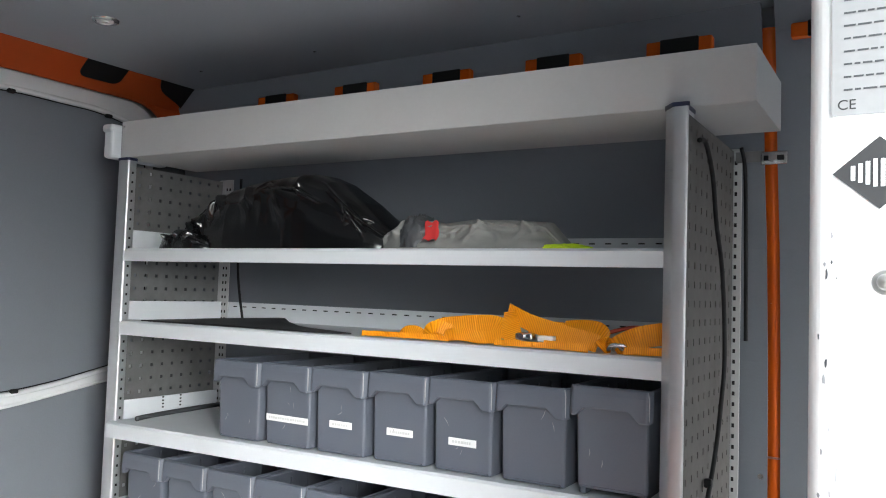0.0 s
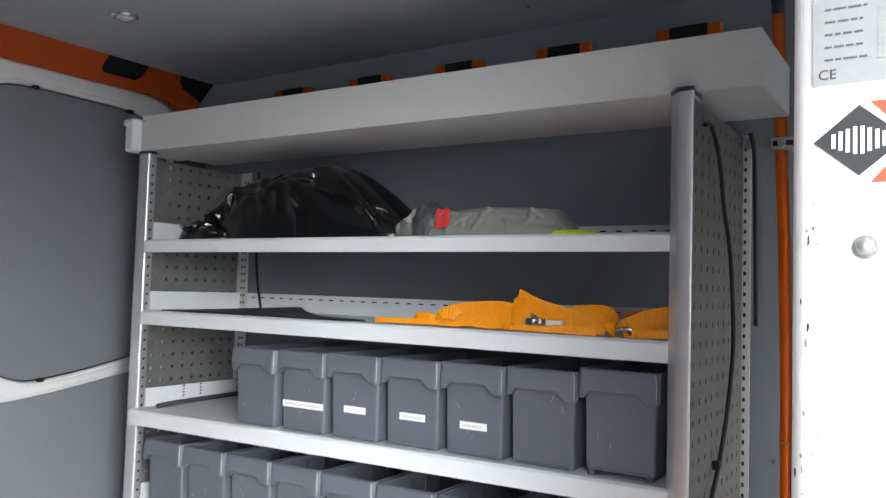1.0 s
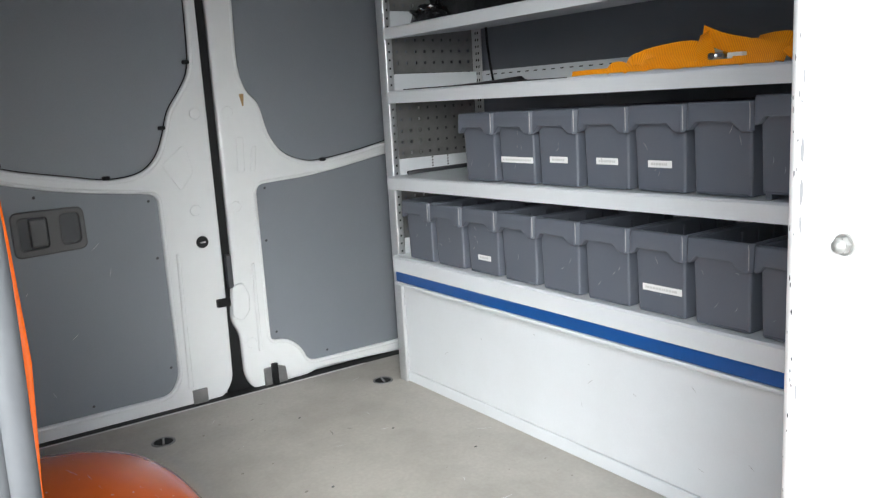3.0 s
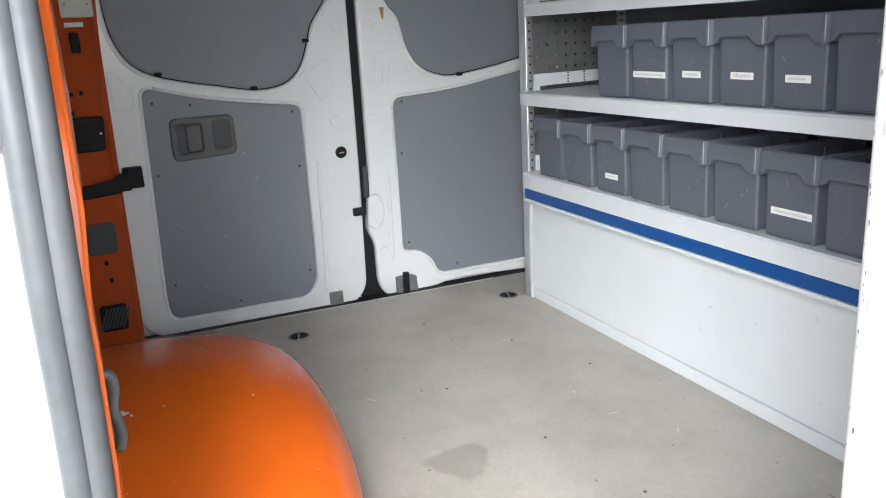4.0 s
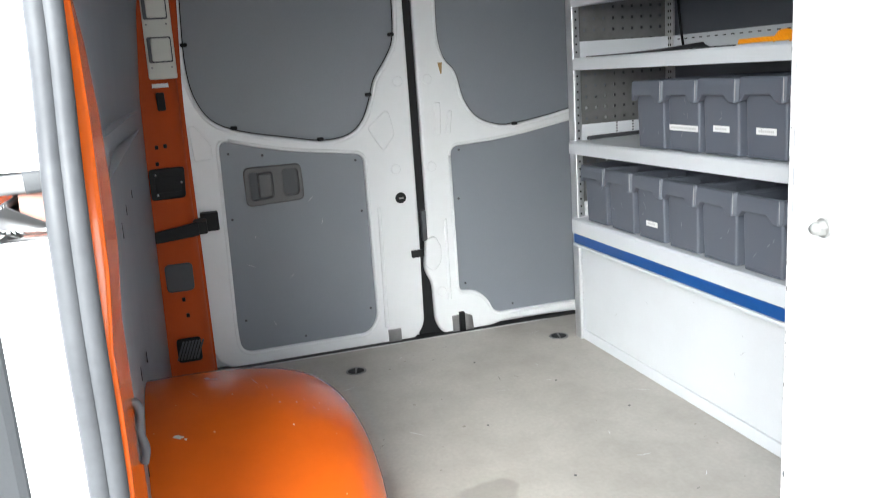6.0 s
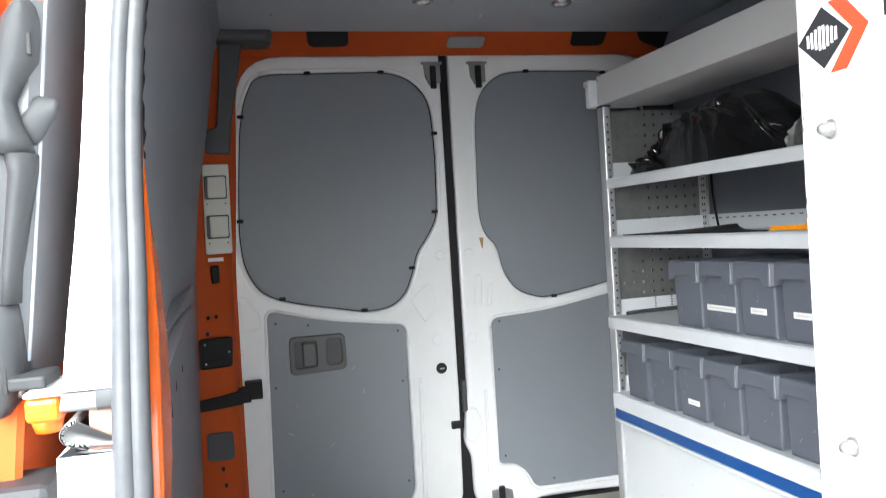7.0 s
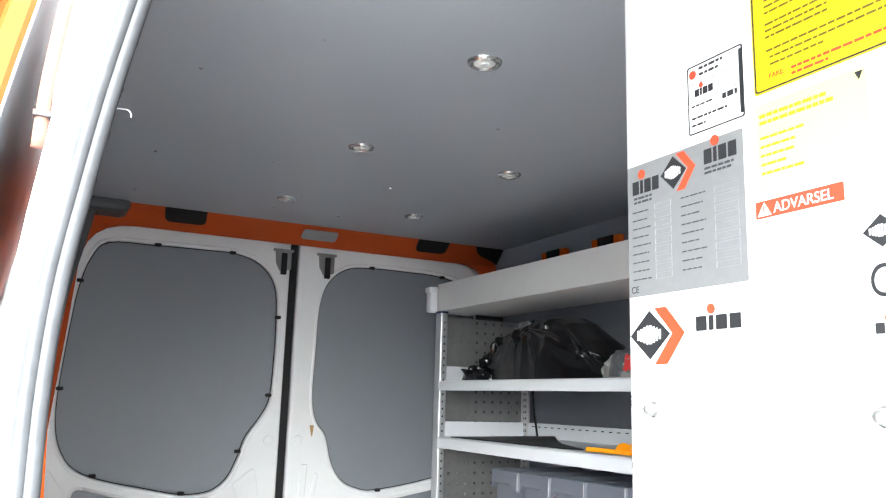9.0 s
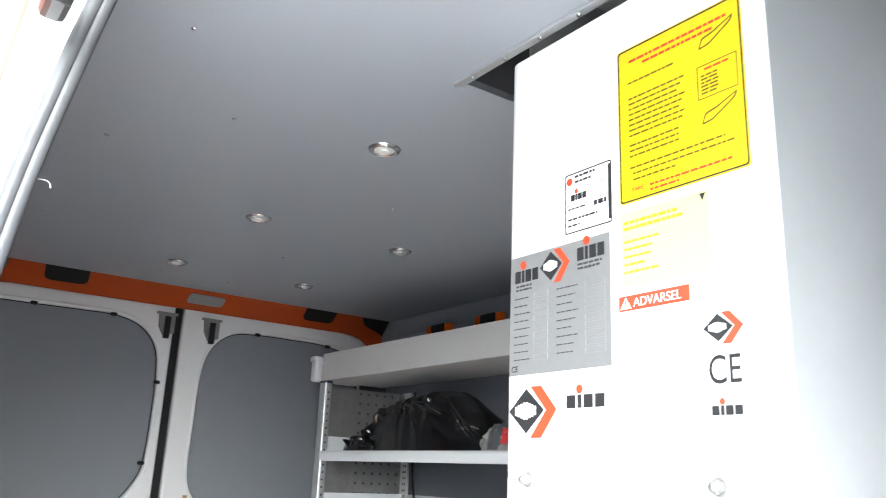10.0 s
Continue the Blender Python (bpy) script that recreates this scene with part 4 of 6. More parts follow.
def tray(name, z_top, lip, y_front, lift_back, mat=SHELF, x0=RX0 + 0.040, x1=RX1 - 0.038, wide=0.0, rise=0.0):
    """Shelf tray with a folded front lip, a raised back and raised ends."""
    t = 0.0025
    prof = [(y_front, z_top - lip), (y_front, z_top - 0.005), (y_front + 0.005, z_top), (RB - 0.03, z_top), (RB - 0.03, z_top + lift_back), (RB - 0.027, z_top + lift_back), (RB - 0.027, z_top - t), (y_front + 0.007, z_top - t), (y_front + t, z_top - 0.007), (y_front + t, z_top - lip + t), (y_front + 0.014, z_top - lip + t), (y_front + 0.014, z_top - lip)]
    rows = [[(x, p[0], p[1] + rise * (x + 0.95)) for p in prof] for x in (x0 - wide, x1 + wide)]
    bm = quadstrip(rows, close=True)
    for x in (x0 - wide, x1 + wide):
        bmesh.ops.contextual_create(bm, geom=[v for v in bm.verts if abs(v.co.x - x) < 1e-6])
    bmesh.ops.recalc_face_normals(bm, faces=bm.faces)
    ob = part(name, bm, mat, rack, "light grey shelf tray")
    for xa, xb in ((x0, x0 + 0.0025), (x1 - 0.0025, x1)):
        part("tray_end", box((xa, y_front + 0.02, z_top - 0.004 + rise * (xa + 0.95)), (xb, RB - 0.03, z_top + 0.05 + rise * (xa + 0.95)), 0.001), mat, ob)
    return ob


SH1, SH2, SH3, SH4 = 1.1135, 0.927, 0.674, 0.419
tray("shelf", SH1, 0.033, RY + 0.001, 0.045)
tray("shelf", SH2, 0.037, RY + 0.001, 0.050)
RISE = 0.0112                   # this shelf hangs a little lower at its rear end
tray("shelf", SH3, 0.0385, RY - 0.020, 0.05, rise=RISE)
sh4 = tray("shelf", SH4, 0.048, RY - 0.018, 0.05)
part("blue_strip", box((RX0 + 0.045, RY - 0.016, SH4 - 0.082), (RX1 - 0.045, RY + 0.006, SH4 - 0.0485), 0.005), BLUE, sh4, "blue plastic edge strip")
part("strip_flange", box((RX0 + 0.042, RY - 0.018, SH4 - 0.093), (RX1 - 0.040, RY + 0.010, SH4 - 0.0825), 0.003), SHELF, sh4)
part("strip_end", box((RX1 - 0.045, RY - 0.014, SH4 - 0.080), (RX1 - 0.040, RY + 0.004, SH4 - 0.0485), 0.001), BLACK, sh4, "black strip end")
fp = part("front_panel", box((RX0 + 0.040, RY + 0.012, 0.036), (RX1 - 0.038, RY + 0.018, SH4 - 0.06), 0.001), SHELF, rack, "plain light grey front panel")
part("kick_strip", box((RX0 + 0.038, RY + 0.008, 0.0), (RX1 - 0.036, RY + 0.020, 0.034), 0.003), SHELF, rack, "kick strip on the floor")

canopy = thing("top_tray", (-0.68, 1.98, 1.353), "deep grey sheet steel tray on top of the racking", "tray")
bm = box((-1.480, RY + 0.006, 1.353), (0.1162, 2.112, 1.355))
part("tray_bottom", bm, CANOPY, canopy)
part("tray_front", box((-1.480, RY + 0.004, 1.3535), (0.1162, RY + 0.007, 1.449), 0.001), CANOPY, canopy)
part("tray_side", box((0.1132, RY + 0.007, 1.355), (0.1167, 2.112, 1.447), 0.0008), CANOPY, canopy)
part("tray_side", box((-1.480, RY + 0.007, 1.355), (-1.477, 2.112, 1.447), 0.0008), CANOPY, canopy)
part("tray_back", box((-1.480, 2.109, 1.355), (0.1132, 2.112, 1.447)), CANOPY, canopy)
cap = part("end_cap", box((-1.516, RY - 0.024, 1.350), (-1.4805, RY + 0.16, 1.428), 0.008), SHELF, canopy, "pale plastic end cap")
part("cap_hood", box((-1.520, RY - 0.028, 1.418), (-1.4810, RY + 0.10, 1.440), 0.007), SHELF, cap)
part("tray_seam", box((-1.4785, RY + 0.0030, 1.356), (-1.4770, RY + 0.0045, 1.446)), GREYP, canopy)
part("pop_rivet", rod((-1.47, RY + 0.005, 1.435), (-1.47, RY + 0.002, 1.435), 0.003, 8), STEEL, canopy)

# ---- storage bins ----
BW, BH, BD = 0.148, 0.176, 0.34


def storage_bin():
    t = thing("storage_bin", (0, 0, 0), "dark grey plastic storage bin with a stepped front rim", "storage bin", "storage bins")
    w, wall = BW, 0.003

    def ring(a, b, y0, z, r=0.007):
        return [(p[0], p[1], z) for p in rounded([(a, y0), (w - b, y0), (w - b, BD - a), (a, BD - a)], r, 3)]
    low, top = (0.0125, 0.0120, 0.0190), (0.0085, 0.0080, 0.0130)
    bm = quadstrip([ring(*low, 0.0), ring(low[0] - 0.001, low[1] - 0.001, low[2] - 0.0012, 0.003), ring(*top, BH - 0.002), ring(top[0] + wall, top[1] + wall, top[2] + wall, BH - 0.002, 0.006), ring(low[0] + wall, low[1] + wall, low[2] + wall, wall, 0.006)], close=True)
    for pts in (ring(*low, 0.0), ring(low[0] + wall, low[1] + wall, low[2] + wall, wall, 0.006)):
        bmesh.ops.contextual_create(bm, geom=[v for v in bm.verts if any((v.co - Vector(p)).length < 1e-6 for p in pts)])
    bmesh.ops.recalc_face_normals(bm, faces=bm.faces)
    part("bin_body", bm, BIN, t)
    # overhanging rim with a deeper lug at each end, swept forward and rounded at its corners
    lower = [(0.0, -0.050), (0.012, -0.050), (0.026, -0.036), (w - 0.042, -0.036), (w - 0.023, -0.054), (w - 0.006, -0.054), (w, -0.050)]
    cols = []
    for i in range(41):
        x = w * i / 40
        drop = lerp(lower, x)
        edge = min(x, w - x)
        back = 0.010 * max(0.0, 1 - edge / 0.010) ** 2
        cols.append([(x, 0.013 + back * 0.2, BH + 0.002), (x, 0.004 + back, BH + 0.002), (x, 0.0008 + back, BH - 0.001), (x, -0.0010 + back, BH - 0.012), (x, -0.0022 + back, BH + drop + 0.003), (x, -0.0005 + back, BH + drop), (x, 0.013 + back * 0.2, BH + drop)])
    bm = quadstrip(cols, close=True)
    for x in (0.0, w):
        bmesh.ops.contextual_create(bm, geom=[v for v in bm.verts if abs(v.co.x - x) < 1e-6])
    bmesh.ops.recalc_face_normals(bm, faces=bm.faces)
    rim_ob = part("front_rim", bm, BIN, t)
    # pale line for the worn rim corner and the highlight painted on it
    part("worn_edge", tube([(w - 0.0055, 0.0016, BH - 0.050), (w - 0.0048, 0.0006, BH - 0.03), (w - 0.0052, 0.0010, BH - 0.012), (w - 0.0075, 0.0022, BH + 0.0005)], 0.0011, 6), GREYP, rim_ob, "paler edge, part wear and part painted highlight", smooth=True)
    part("side_rim", box((0.0005, 0.013, BH - 0.020), (0.0095, BD, BH + 0.002), 0.002), BIN, t)
    part("side_rim", box((w - 0.0095, 0.013, BH - 0.020), (w - 0.0005, BD, BH + 0.002), 0.002), BIN, t)
    part("back_rim", box((0.002, BD - 0.010, BH - 0.022), (w - 0.002, BD + 0.002, BH + 0.002), 0.002), BIN, t)
    part("bottom_edge", box((0.018, 0.0155, 0.0), (w - 0.017, 0.0215, 0.005), 0.002), BIN, t)
    for k in range(5):
        part("inner_rib", box((0.0125, 0.05 + 0.06 * k, 0.02), (0.0160, 0.056 + 0.06 * k, BH - 0.012), 0.001), BIN, t)
    for k in range(3):
        part("inner_rib", box((0.036 + 0.036 * k, BD - 0.0155, 0.02), (0.041 + 0.036 * k, BD - 0.0105, BH - 0.012), 0.001), BIN, t)
    return t


bin0 = storage_bin()
rng = random.Random(4)
upper = [(-1.083 + k * 0.1487, RY - 0.010 + rng.uniform(-0.002, 0.002), SH3 + 0.0025 + RISE * (-0.06 + k * 0.1487), rng.uniform(-0.5, 0.5)) for k in range(6)] + [(-0.187, RY - 0.018, SH3 + 0.020, 0.6)]
lower = [(-1.390 + k * 0.1505, RY - 0.012 + rng.uniform(-0.002, 0.002), SH4 + 0.002, rng.uniform(-0.4, 0.4)) for k in range(9)]
bins = []
for k, (x, y, z, turn) in enumerate(upper + lower):
    if k == 0:
        bin0.matrix_basis = pose(x, y, z, 0, 0, turn)
        bins.append(bin0)
    else:
        bins.append(copy_thing(bin0, pose(x, y, z, 0, 0, turn)))
for k, u, wide, v in ((1, 0.012, 0.122, 0.058), (2, 0.046, 0.060, 0.061), (3, 0.044, 0.064, 0.060), (4, 0.043, 0.062, 0.057), (9, 0.050, 0.056, 0.044), (13, 0.026, 0.104, 0.054)):
    at = bins[k].location
    y = at.y + 0.0190 - 0.006 * v / BH
    slip = part("label_slip", box((at.x + u, y - 0.0012, at.z + v - 0.0074), (at.x + u + wide, y + 0.002, at.z + v + 0.0074), 0.0004), PAPER, bins[k], "white printed label slip")
    bm = bmesh.new()
    x = u + 0.008
    while x < u + wide - 0.012:
        step = rng.uniform(0.003, 0.007)
        box((at.x + x, y - 0.0016, at.z + v - 0.0025), (at.x + x + step, y - 0.0011, at.z + v + 0.0025), 0, bm)
        x += step + 0.0015
    tagged(part("print", bm, FAINT, slip), kind="stuff")
at = bins[6].location
for u in (0.016, BW - 0.028):
    part("foot_lug", box((at.x + u, at.y + 0.022, SH3 + 0.0005 + RISE * 0.78), (at.x + u + 0.012, at.y + 0.30, at.z + 0.001), 0.002), BIN, bins[6])

# ---- white housing ----
BX0, BX1, BY0, BY1 = 0.281, 0.679, 1.214, 1.72
housing = thing("lift_housing", (0.47, 1.45, 0.0), "tall white painted steel housing with warning signs and bolts", "housing")
ROLL = 0.026                     # radius of the rolled corner of the cover
RC = Vector((BX0 + 0.0155, BY0 + ROLL, 0.0))
arc = [(RC.x - ROLL * math.sin(a), RC.y - ROLL * math.cos(a)) for a in (k * math.pi / 24 for k in range(13))]
inner = [(RC.x - (ROLL - 0.003) * math.sin(a), RC.y - (ROLL - 0.003) * math.cos(a)) for a in (k * math.pi / 24 for k in range(13))]
ring = [(BX1, BY0)] + arc + [(RC.x - ROLL, BY1), (RC.x - ROLL + 0.003, BY1)] + inner[::-1] + [(BX1, BY0 + 0.003)]
bm = quadstrip([[(x, y, z) for x, y in ring] for z in (0.0, 0.3, 0.6, 0.9, 1.2, 1.622)], close=True)
for z in (0.0, 1.622):
    bmesh.ops.contextual_create(bm, geom=[v for v in bm.verts if abs(v.co.z - z) < 1e-6])
bmesh.ops.recalc_face_normals(bm, faces=bm.faces)
part("front_cover", bm, BOXW, housing, "white front cover with a rolled, chipped edge")
part("side_wall", box((RC.x - ROLL + 0.0035, BY0 + 0.04, 0.0), (RC.x - ROLL + 0.0065, BY1, 1.80)), BOXW, housing)
part("side_wall", box((BX1 - 0.010, BY0 + 0.0045, 0.0), (BX1 - 0.006, BY1, 1.80)), SIDESHADE, housing, "side panel with its shade set into the grey")
part("back_wall", box((BX0 + 0.008, BY1 - 0.004, 0.0), (BX1 - 0.010, BY1, 1.80)), BOXW, housing)
# ---- signs and bolts on the housing ----
FR = -BY0


def sticker(name, u0, v0, u1, v1, mat, parent, label="", r=0.002, up=0.0008):
    return part(name, plate([rounded([(u0, v0), (u1, v0), (u1, v1), (u0, v1)], r, 3)], 0.0008, FRONT, FR + up, mat), mat, parent, label)


def bars(name, rows, mat, parent, up=0.0012, seed=1):
    """Unreadable print as plain bars: rows of (u0, v, length, height)."""
    bm = bmesh.new()
    r = random.Random(seed)
    for u0, v, length, h in rows:
        u = u0
        while u < u0 + length - 0.002:
            w = min(r.uniform(0.004, 0.011), u0 + length - u)
            box((u, BY0 - up - 0.0003, v), (u + w, BY0 - up, v + h), 0, bm)
            u += w + 0.0016
    return tagged(part(name, bm, mat, parent), kind="stuff")


def diamond(u, v, w, h, parent):
    """Dark lozenge with an angled bar beside it."""
    part("dark_lozenge", plate([[(u, v), (u + w / 2, v - h / 2), (u + w, v), (u + w / 2, v + h / 2)]], 0.0006, FRONT, FR + 0.0015, INK), INK, parent)
    k = 0.30 * w
    part("orange_angle", plate([[(u + w * 0.62, v + h * 0.54), (u + w * 0.62 + k, v + h * 0.54), (u + w + k * 1.15, v), (u + w * 0.62 + k, v - h * 0.60), (u + w * 0.62, v - h * 0.60), (u + w + k * 0.2, v)]], 0.0006, FRONT, FR + 0.0015, REDP), REDP, parent)
    bm = bmesh.new()
    for i in range(8):
        x = u + w * (0.20 + 0.078 * i)
        hh = h * (0.10 + 0.03 * min(i, 7 - i))
        box((x, BY0 - 0.0024, v - hh), (x + w * 0.045, BY0 - 0.0019, v + hh), 0, bm)
    tagged(part("white_print", bm, PAPER, parent), kind="stuff")


def word_mark(u, v, w, h, parent):
    """Row of heavy dark bars with a red dot above."""
    bm = bmesh.new()
    for a, b in ((0.0, 0.24), (0.30, 0.40), (0.46, 0.70), (0.76, 1.0)):
        box((u + w * a, BY0 - 0.0022, v), (u + w * b, BY0 - 0.0016, v + h), 0, bm)
    tagged(part("word_print", bm, INK, parent), kind="stuff")
    bm = rod((u + w * 0.35, BY0 - 0.0022, v + h * 1.45), (u + w * 0.35, BY0 - 0.0015, v + h * 1.45), h * 0.36, 12)
    part("red_dot", bm, REDP, parent)


sg = thing("yellow_sign", (0.567, BY0, 1.46), "yellow instruction sign with red heading, black text and small drawings", "sign")
sticker("sheet", 0.481, 1.363, 0.653, 1.562, YELP, sg, r=0.004)
part("border", plate([rounded([(0.4825, 1.3645), (0.6515, 1.3645), (0.6515, 1.5605), (0.4825, 1.5605)], 0.004), rounded([(0.4842, 1.3662), (0.6498, 1.3662), (0.6498, 1.5588), (0.4842, 1.5588)], 0.004)], 0.0004, FRONT, FR + 0.0012, INK), INK, sg)
bars("heading_print", [(0.500, 1.541, 0.135, 0.0032), (0.520, 1.533, 0.10, 0.0032)], REDP, sg, seed=2)
bars("text_print", [(0.498, 1.513, 0.066, 0.0021)] + [(0.498, 1.492 - k * 0.0068, 0.080 - 0.004 * (k % 3), 0.0021) for k in range(8)] + [(0.498, 1.432 - k * 0.0068, 0.070, 0.0021) for k in range(3)] + [(0.498, 1.404, 0.128, 0.0021), (0.502, 1.3965, 0.135, 0.0021), (0.502, 1.389, 0.06, 0.0021)], SIGNINK, sg, seed=3)
bars("warning_print", [(0.526, 1.3765, 0.108, 0.0026), (0.526, 1.3705, 0.04, 0.0026)], REDP, sg, seed=4)
part("warning_word", lettering("FARE:", 0.0075, FRONT, 0.500, 1.3755, FR + 0.0014, REDP), REDP, sg)
for vv in (1.515, 1.425):
    part("lift_drawing", plate([rounded([(0.598, vv), (0.612, vv + 0.002), (0.640, vv + 0.018), (0.644, vv + 0.026), (0.618, vv + 0.016), (0.603, vv + 0.013)], 0.003), rounded([(0.600, vv + 0.002), (0.612, vv + 0.004), (0.638, vv + 0.019), (0.641, vv + 0.0235), (0.618, vv + 0.014), (0.604, vv + 0.011)], 0.003)], 0.0004, FRONT, FR + 0.0012, SIGNINK), SIGNINK, sg)
part("table_drawing", plate([[(0.595, 1.455), (0.645, 1.455), (0.645, 1.495), (0.595, 1.495)], [(0.5960, 1.456), (0.644, 1.456), (0.644, 1.494), (0.5960, 1.494)]], 0.0004, FRONT, FR + 0.0012, SIGNINK), SIGNINK, sg)
bars("table_print", [(0.600, 1.460 + k * 0.0042, 0.022, 0.002) for k in range(6)], SIGNINK, sg, seed=5)
bars("table_heading", [(0.605, 1.488, 0.03, 0.0025)], REDP, sg, seed=6)

lb = thing("white_label", (0.43, BY0, 1.386), "small white printed test label with dark side bar", "label")
sticker("sheet", 0.390, 1.347, 0.469, 1.427, PAPER, lb)
part("outline", plate([rounded([(0.3905, 1.3475), (0.4685, 1.3475), (0.4685, 1.4265), (0.3905, 1.4265)], 0.003), rounded([(0.3921, 1.3491), (0.4669, 1.3491), (0.4669, 1.4249), (0.3921, 1.4249)], 0.003)], 0.0004, FRONT, FR + 0.0012, INK), INK, lb)
sticker("dark_side", 0.4632, 1.352, 0.4678, 1.422, INK, lb, up=0.0013)
part("red_badge", rod((0.399, BY0 - 0.0018, 1.416), (0.399, BY0 - 0.001, 1.416), 0.005, 14), REDP, lb)
bars("print", [(0.408, 1.419, 0.034, 0.003), (0.408, 1.412, 0.028, 0.003), (0.394, 1.404, 0.066, 0.0006), (0.394, 1.384, 0.066, 0.0006), (0.396, 1.378, 0.03, 0.002), (0.440, 1.375, 0.02, 0.006), (0.396, 1.364, 0.05, 0.0025), (0.396, 1.356, 0.02, 0.0025)], INK, lb, seed=7)
word_mark(0.402, 1.389, 0.026, 0.008, lb)

pl = thing("rating_plate", (0.376, BY0, 1.257), "brushed metal rating plate with printed fields", "plate")
sticker("plate_sheet", 0.2885, 1.179, 0.464, 1.336, PLATE, pl, up=0.0012)
word_mark(0.298, 1.300, 0.044, 0.016, pl)
word_mark(0.412, 1.310, 0.044, 0.016, pl)
diamond(0.345, 1.313, 0.040, 0.038, pl)
rows = [(0.300, 1.294 - 0.005 * k, 0.030, 0.0025) for k in range(2)] + [(0.412, 1.304 - 0.005 * k, 0.040, 0.0025) for k in range(2)]
for k in range(9):
    v = 1.278 - k * 0.0100
    rows += [(0.297, v, 0.030 - 0.003 * (k % 2), 0.0014), (0.376, v + 0.002, 0.036 - 0.004 * (k % 3), 0.0014)]
bars("field_print", rows, DARK, pl, up=0.0016, seed=8)
bm = bmesh.new()
for k in range(9):
    for uu, ww in ((0.334, 0.026), (0.424, 0.032)):
        v = 1.276 - k * 0.0100
        for a, b in (((uu, v), (uu + ww, v + 0.0006)), ((uu, v + 0.0066), (uu + ww, v + 0.0072)), ((uu, v), (uu + 0.0006, v + 0.0072)), ((uu + ww - 0.0006, v), (uu + ww, v + 0.0072))):
            box((a[0], BY0 - 0.0018, a[1]), (b[0], BY0 - 0.0014, b[1]), 0, bm)
tagged(part("field_frames", bm, GREYP, pl), kind="stuff")
part("approval_mark", lettering("CE", 0.011, FRONT, 0.2925, 1.1835, FR + 0.0016, INK), INK, pl)

fl2 = thing("pale_label", (0.54, BY0, 1.31), "faded pale yellow inspection label with faint print", "label")
sticker("sheet", 0.482, 1.266, 0.600, 1.352, YELL, fl2)
bars("print", [(0.486, 1.338, 0.075, 0.0035), (0.486, 1.331, 0.085, 0.0035), (0.486, 1.316, 0.05, 0.0025), (0.486, 1.307, 0.04, 0.0025), (0.486, 1.298, 0.04, 0.0025), (0.486, 1.289, 0.032, 0.0025), (0.486, 1.280, 0.05, 0.0025)], YELP, fl2, seed=9)
part("pointer", plate([[(0.590, 1.349), (0.598, 1.349), (0.594, 1.341)]], 0.0006, FRONT, FR + 0.0016, INK), INK, fl2)

wn_sign = thing("warning_sticker", (0.5235, BY0, 1.246), "orange-red sticker with white triangle and white capitals", "sticker")
sticker("sheet", 0.476, 1.2375, 0.572, 1.2545, REDP, wn_sign, r=0.0008)
part("triangle", plate([[(0.4785, 1.2395), (0.4945, 1.2395), (0.4865, 1.2528)]], 0.0005, FRONT, FR + 0.0013, PAPER), PAPER, wn_sign)
part("mark_bar", box((0.4858, BY0 - 0.0019, 1.2425), (0.4872, BY0 - 0.0014, 1.2490)), REDP, wn_sign)
part("word", lettering("ADVARSEL", 0.0145, FRONT, 0.4975, 1.2408, FR + 0.0014, PAPER, stretch=0.94), PAPER, wn_sign)

lg = thing("maker_sticker", (0.333, BY0, 1.134), "dark lozenge sticker with orange angle", "sticker")
diamond(0.2895, 1.1340, 0.064, 0.055, lg)
lg2 = thing("maker_sticker", (0.61, BY0, 1.205), "small dark lozenge sticker with orange angle", "sticker")
diamond(0.587, 1.2045, 0.034, 0.028, lg2)
wm = thing("word_sticker", (0.42, BY0, 1.14), "dark block lettering sticker with a pale red dot", "sticker")
word_mark(0.393, 1.1340, 0.060, 0.015, wm)
wm2 = thing("word_sticker", (0.61, BY0, 1.125), "small dark block lettering sticker", "sticker")
word_mark(0.593, 1.1190, 0.034, 0.009, wm2)
ce = thing("approval_sticker", (0.61, BY0, 1.16), "black conformity mark sticker", "sticker")
part("letters", lettering("CE", 0.040, FRONT, 0.590, 1.1495, FR + 0.0014, INK, stretch=0.80), INK, ce)


for ob in (sg, lb, pl, fl2, wn_sign, lg, lg2, wm, wm2, ce):
    ob.location.z -= 0.007


def hex_bolt(x, z, turn):
    t = thing("hex_bolt", (x, BY0, z), "pale painted hexagon bolt with washer in the housing cover", "bolt", "cover bolts")
    part("washer", rod((x, BY0, z), (x, BY0 - 0.0022, z), 0.0098, 22, r2=0.0088), BOLT, t)
    bm = rod((x, BY0 - 0.0022, z), (x, BY0 - 0.0085, z), 0.0072, 6, r2=0.0070)
    bmesh.ops.rotate(bm, verts=bm.verts[:], cent=(x, BY0, z), matrix=Matrix.Rotation(radians(turn), 3, "Y"))
    part("head", bm, BOLT, t)
    rows = [[(x + r * math.cos(k * math.pi / 8), y, z + r * math.sin(k * math.pi / 8)) for k in range(16)] for r, y in ((0.0062, BY0 - 0.0080), (0.0056, BY0 - 0.0112), (0.0040, BY0 - 0.0136), (0.0004, BY0 - 0.0146))]
    part("dome", quadstrip(rows, close=True), BOLT, t, smooth=True)
    return t


for x, lean in ((0.326, -0.024), (0.596, 0.0)):
    for z in (1.045, 0.761):
        hex_bolt(x + lean * (z - 1.045), z, 37 * x + 91 * z)

chip_rng = random.Random(11)


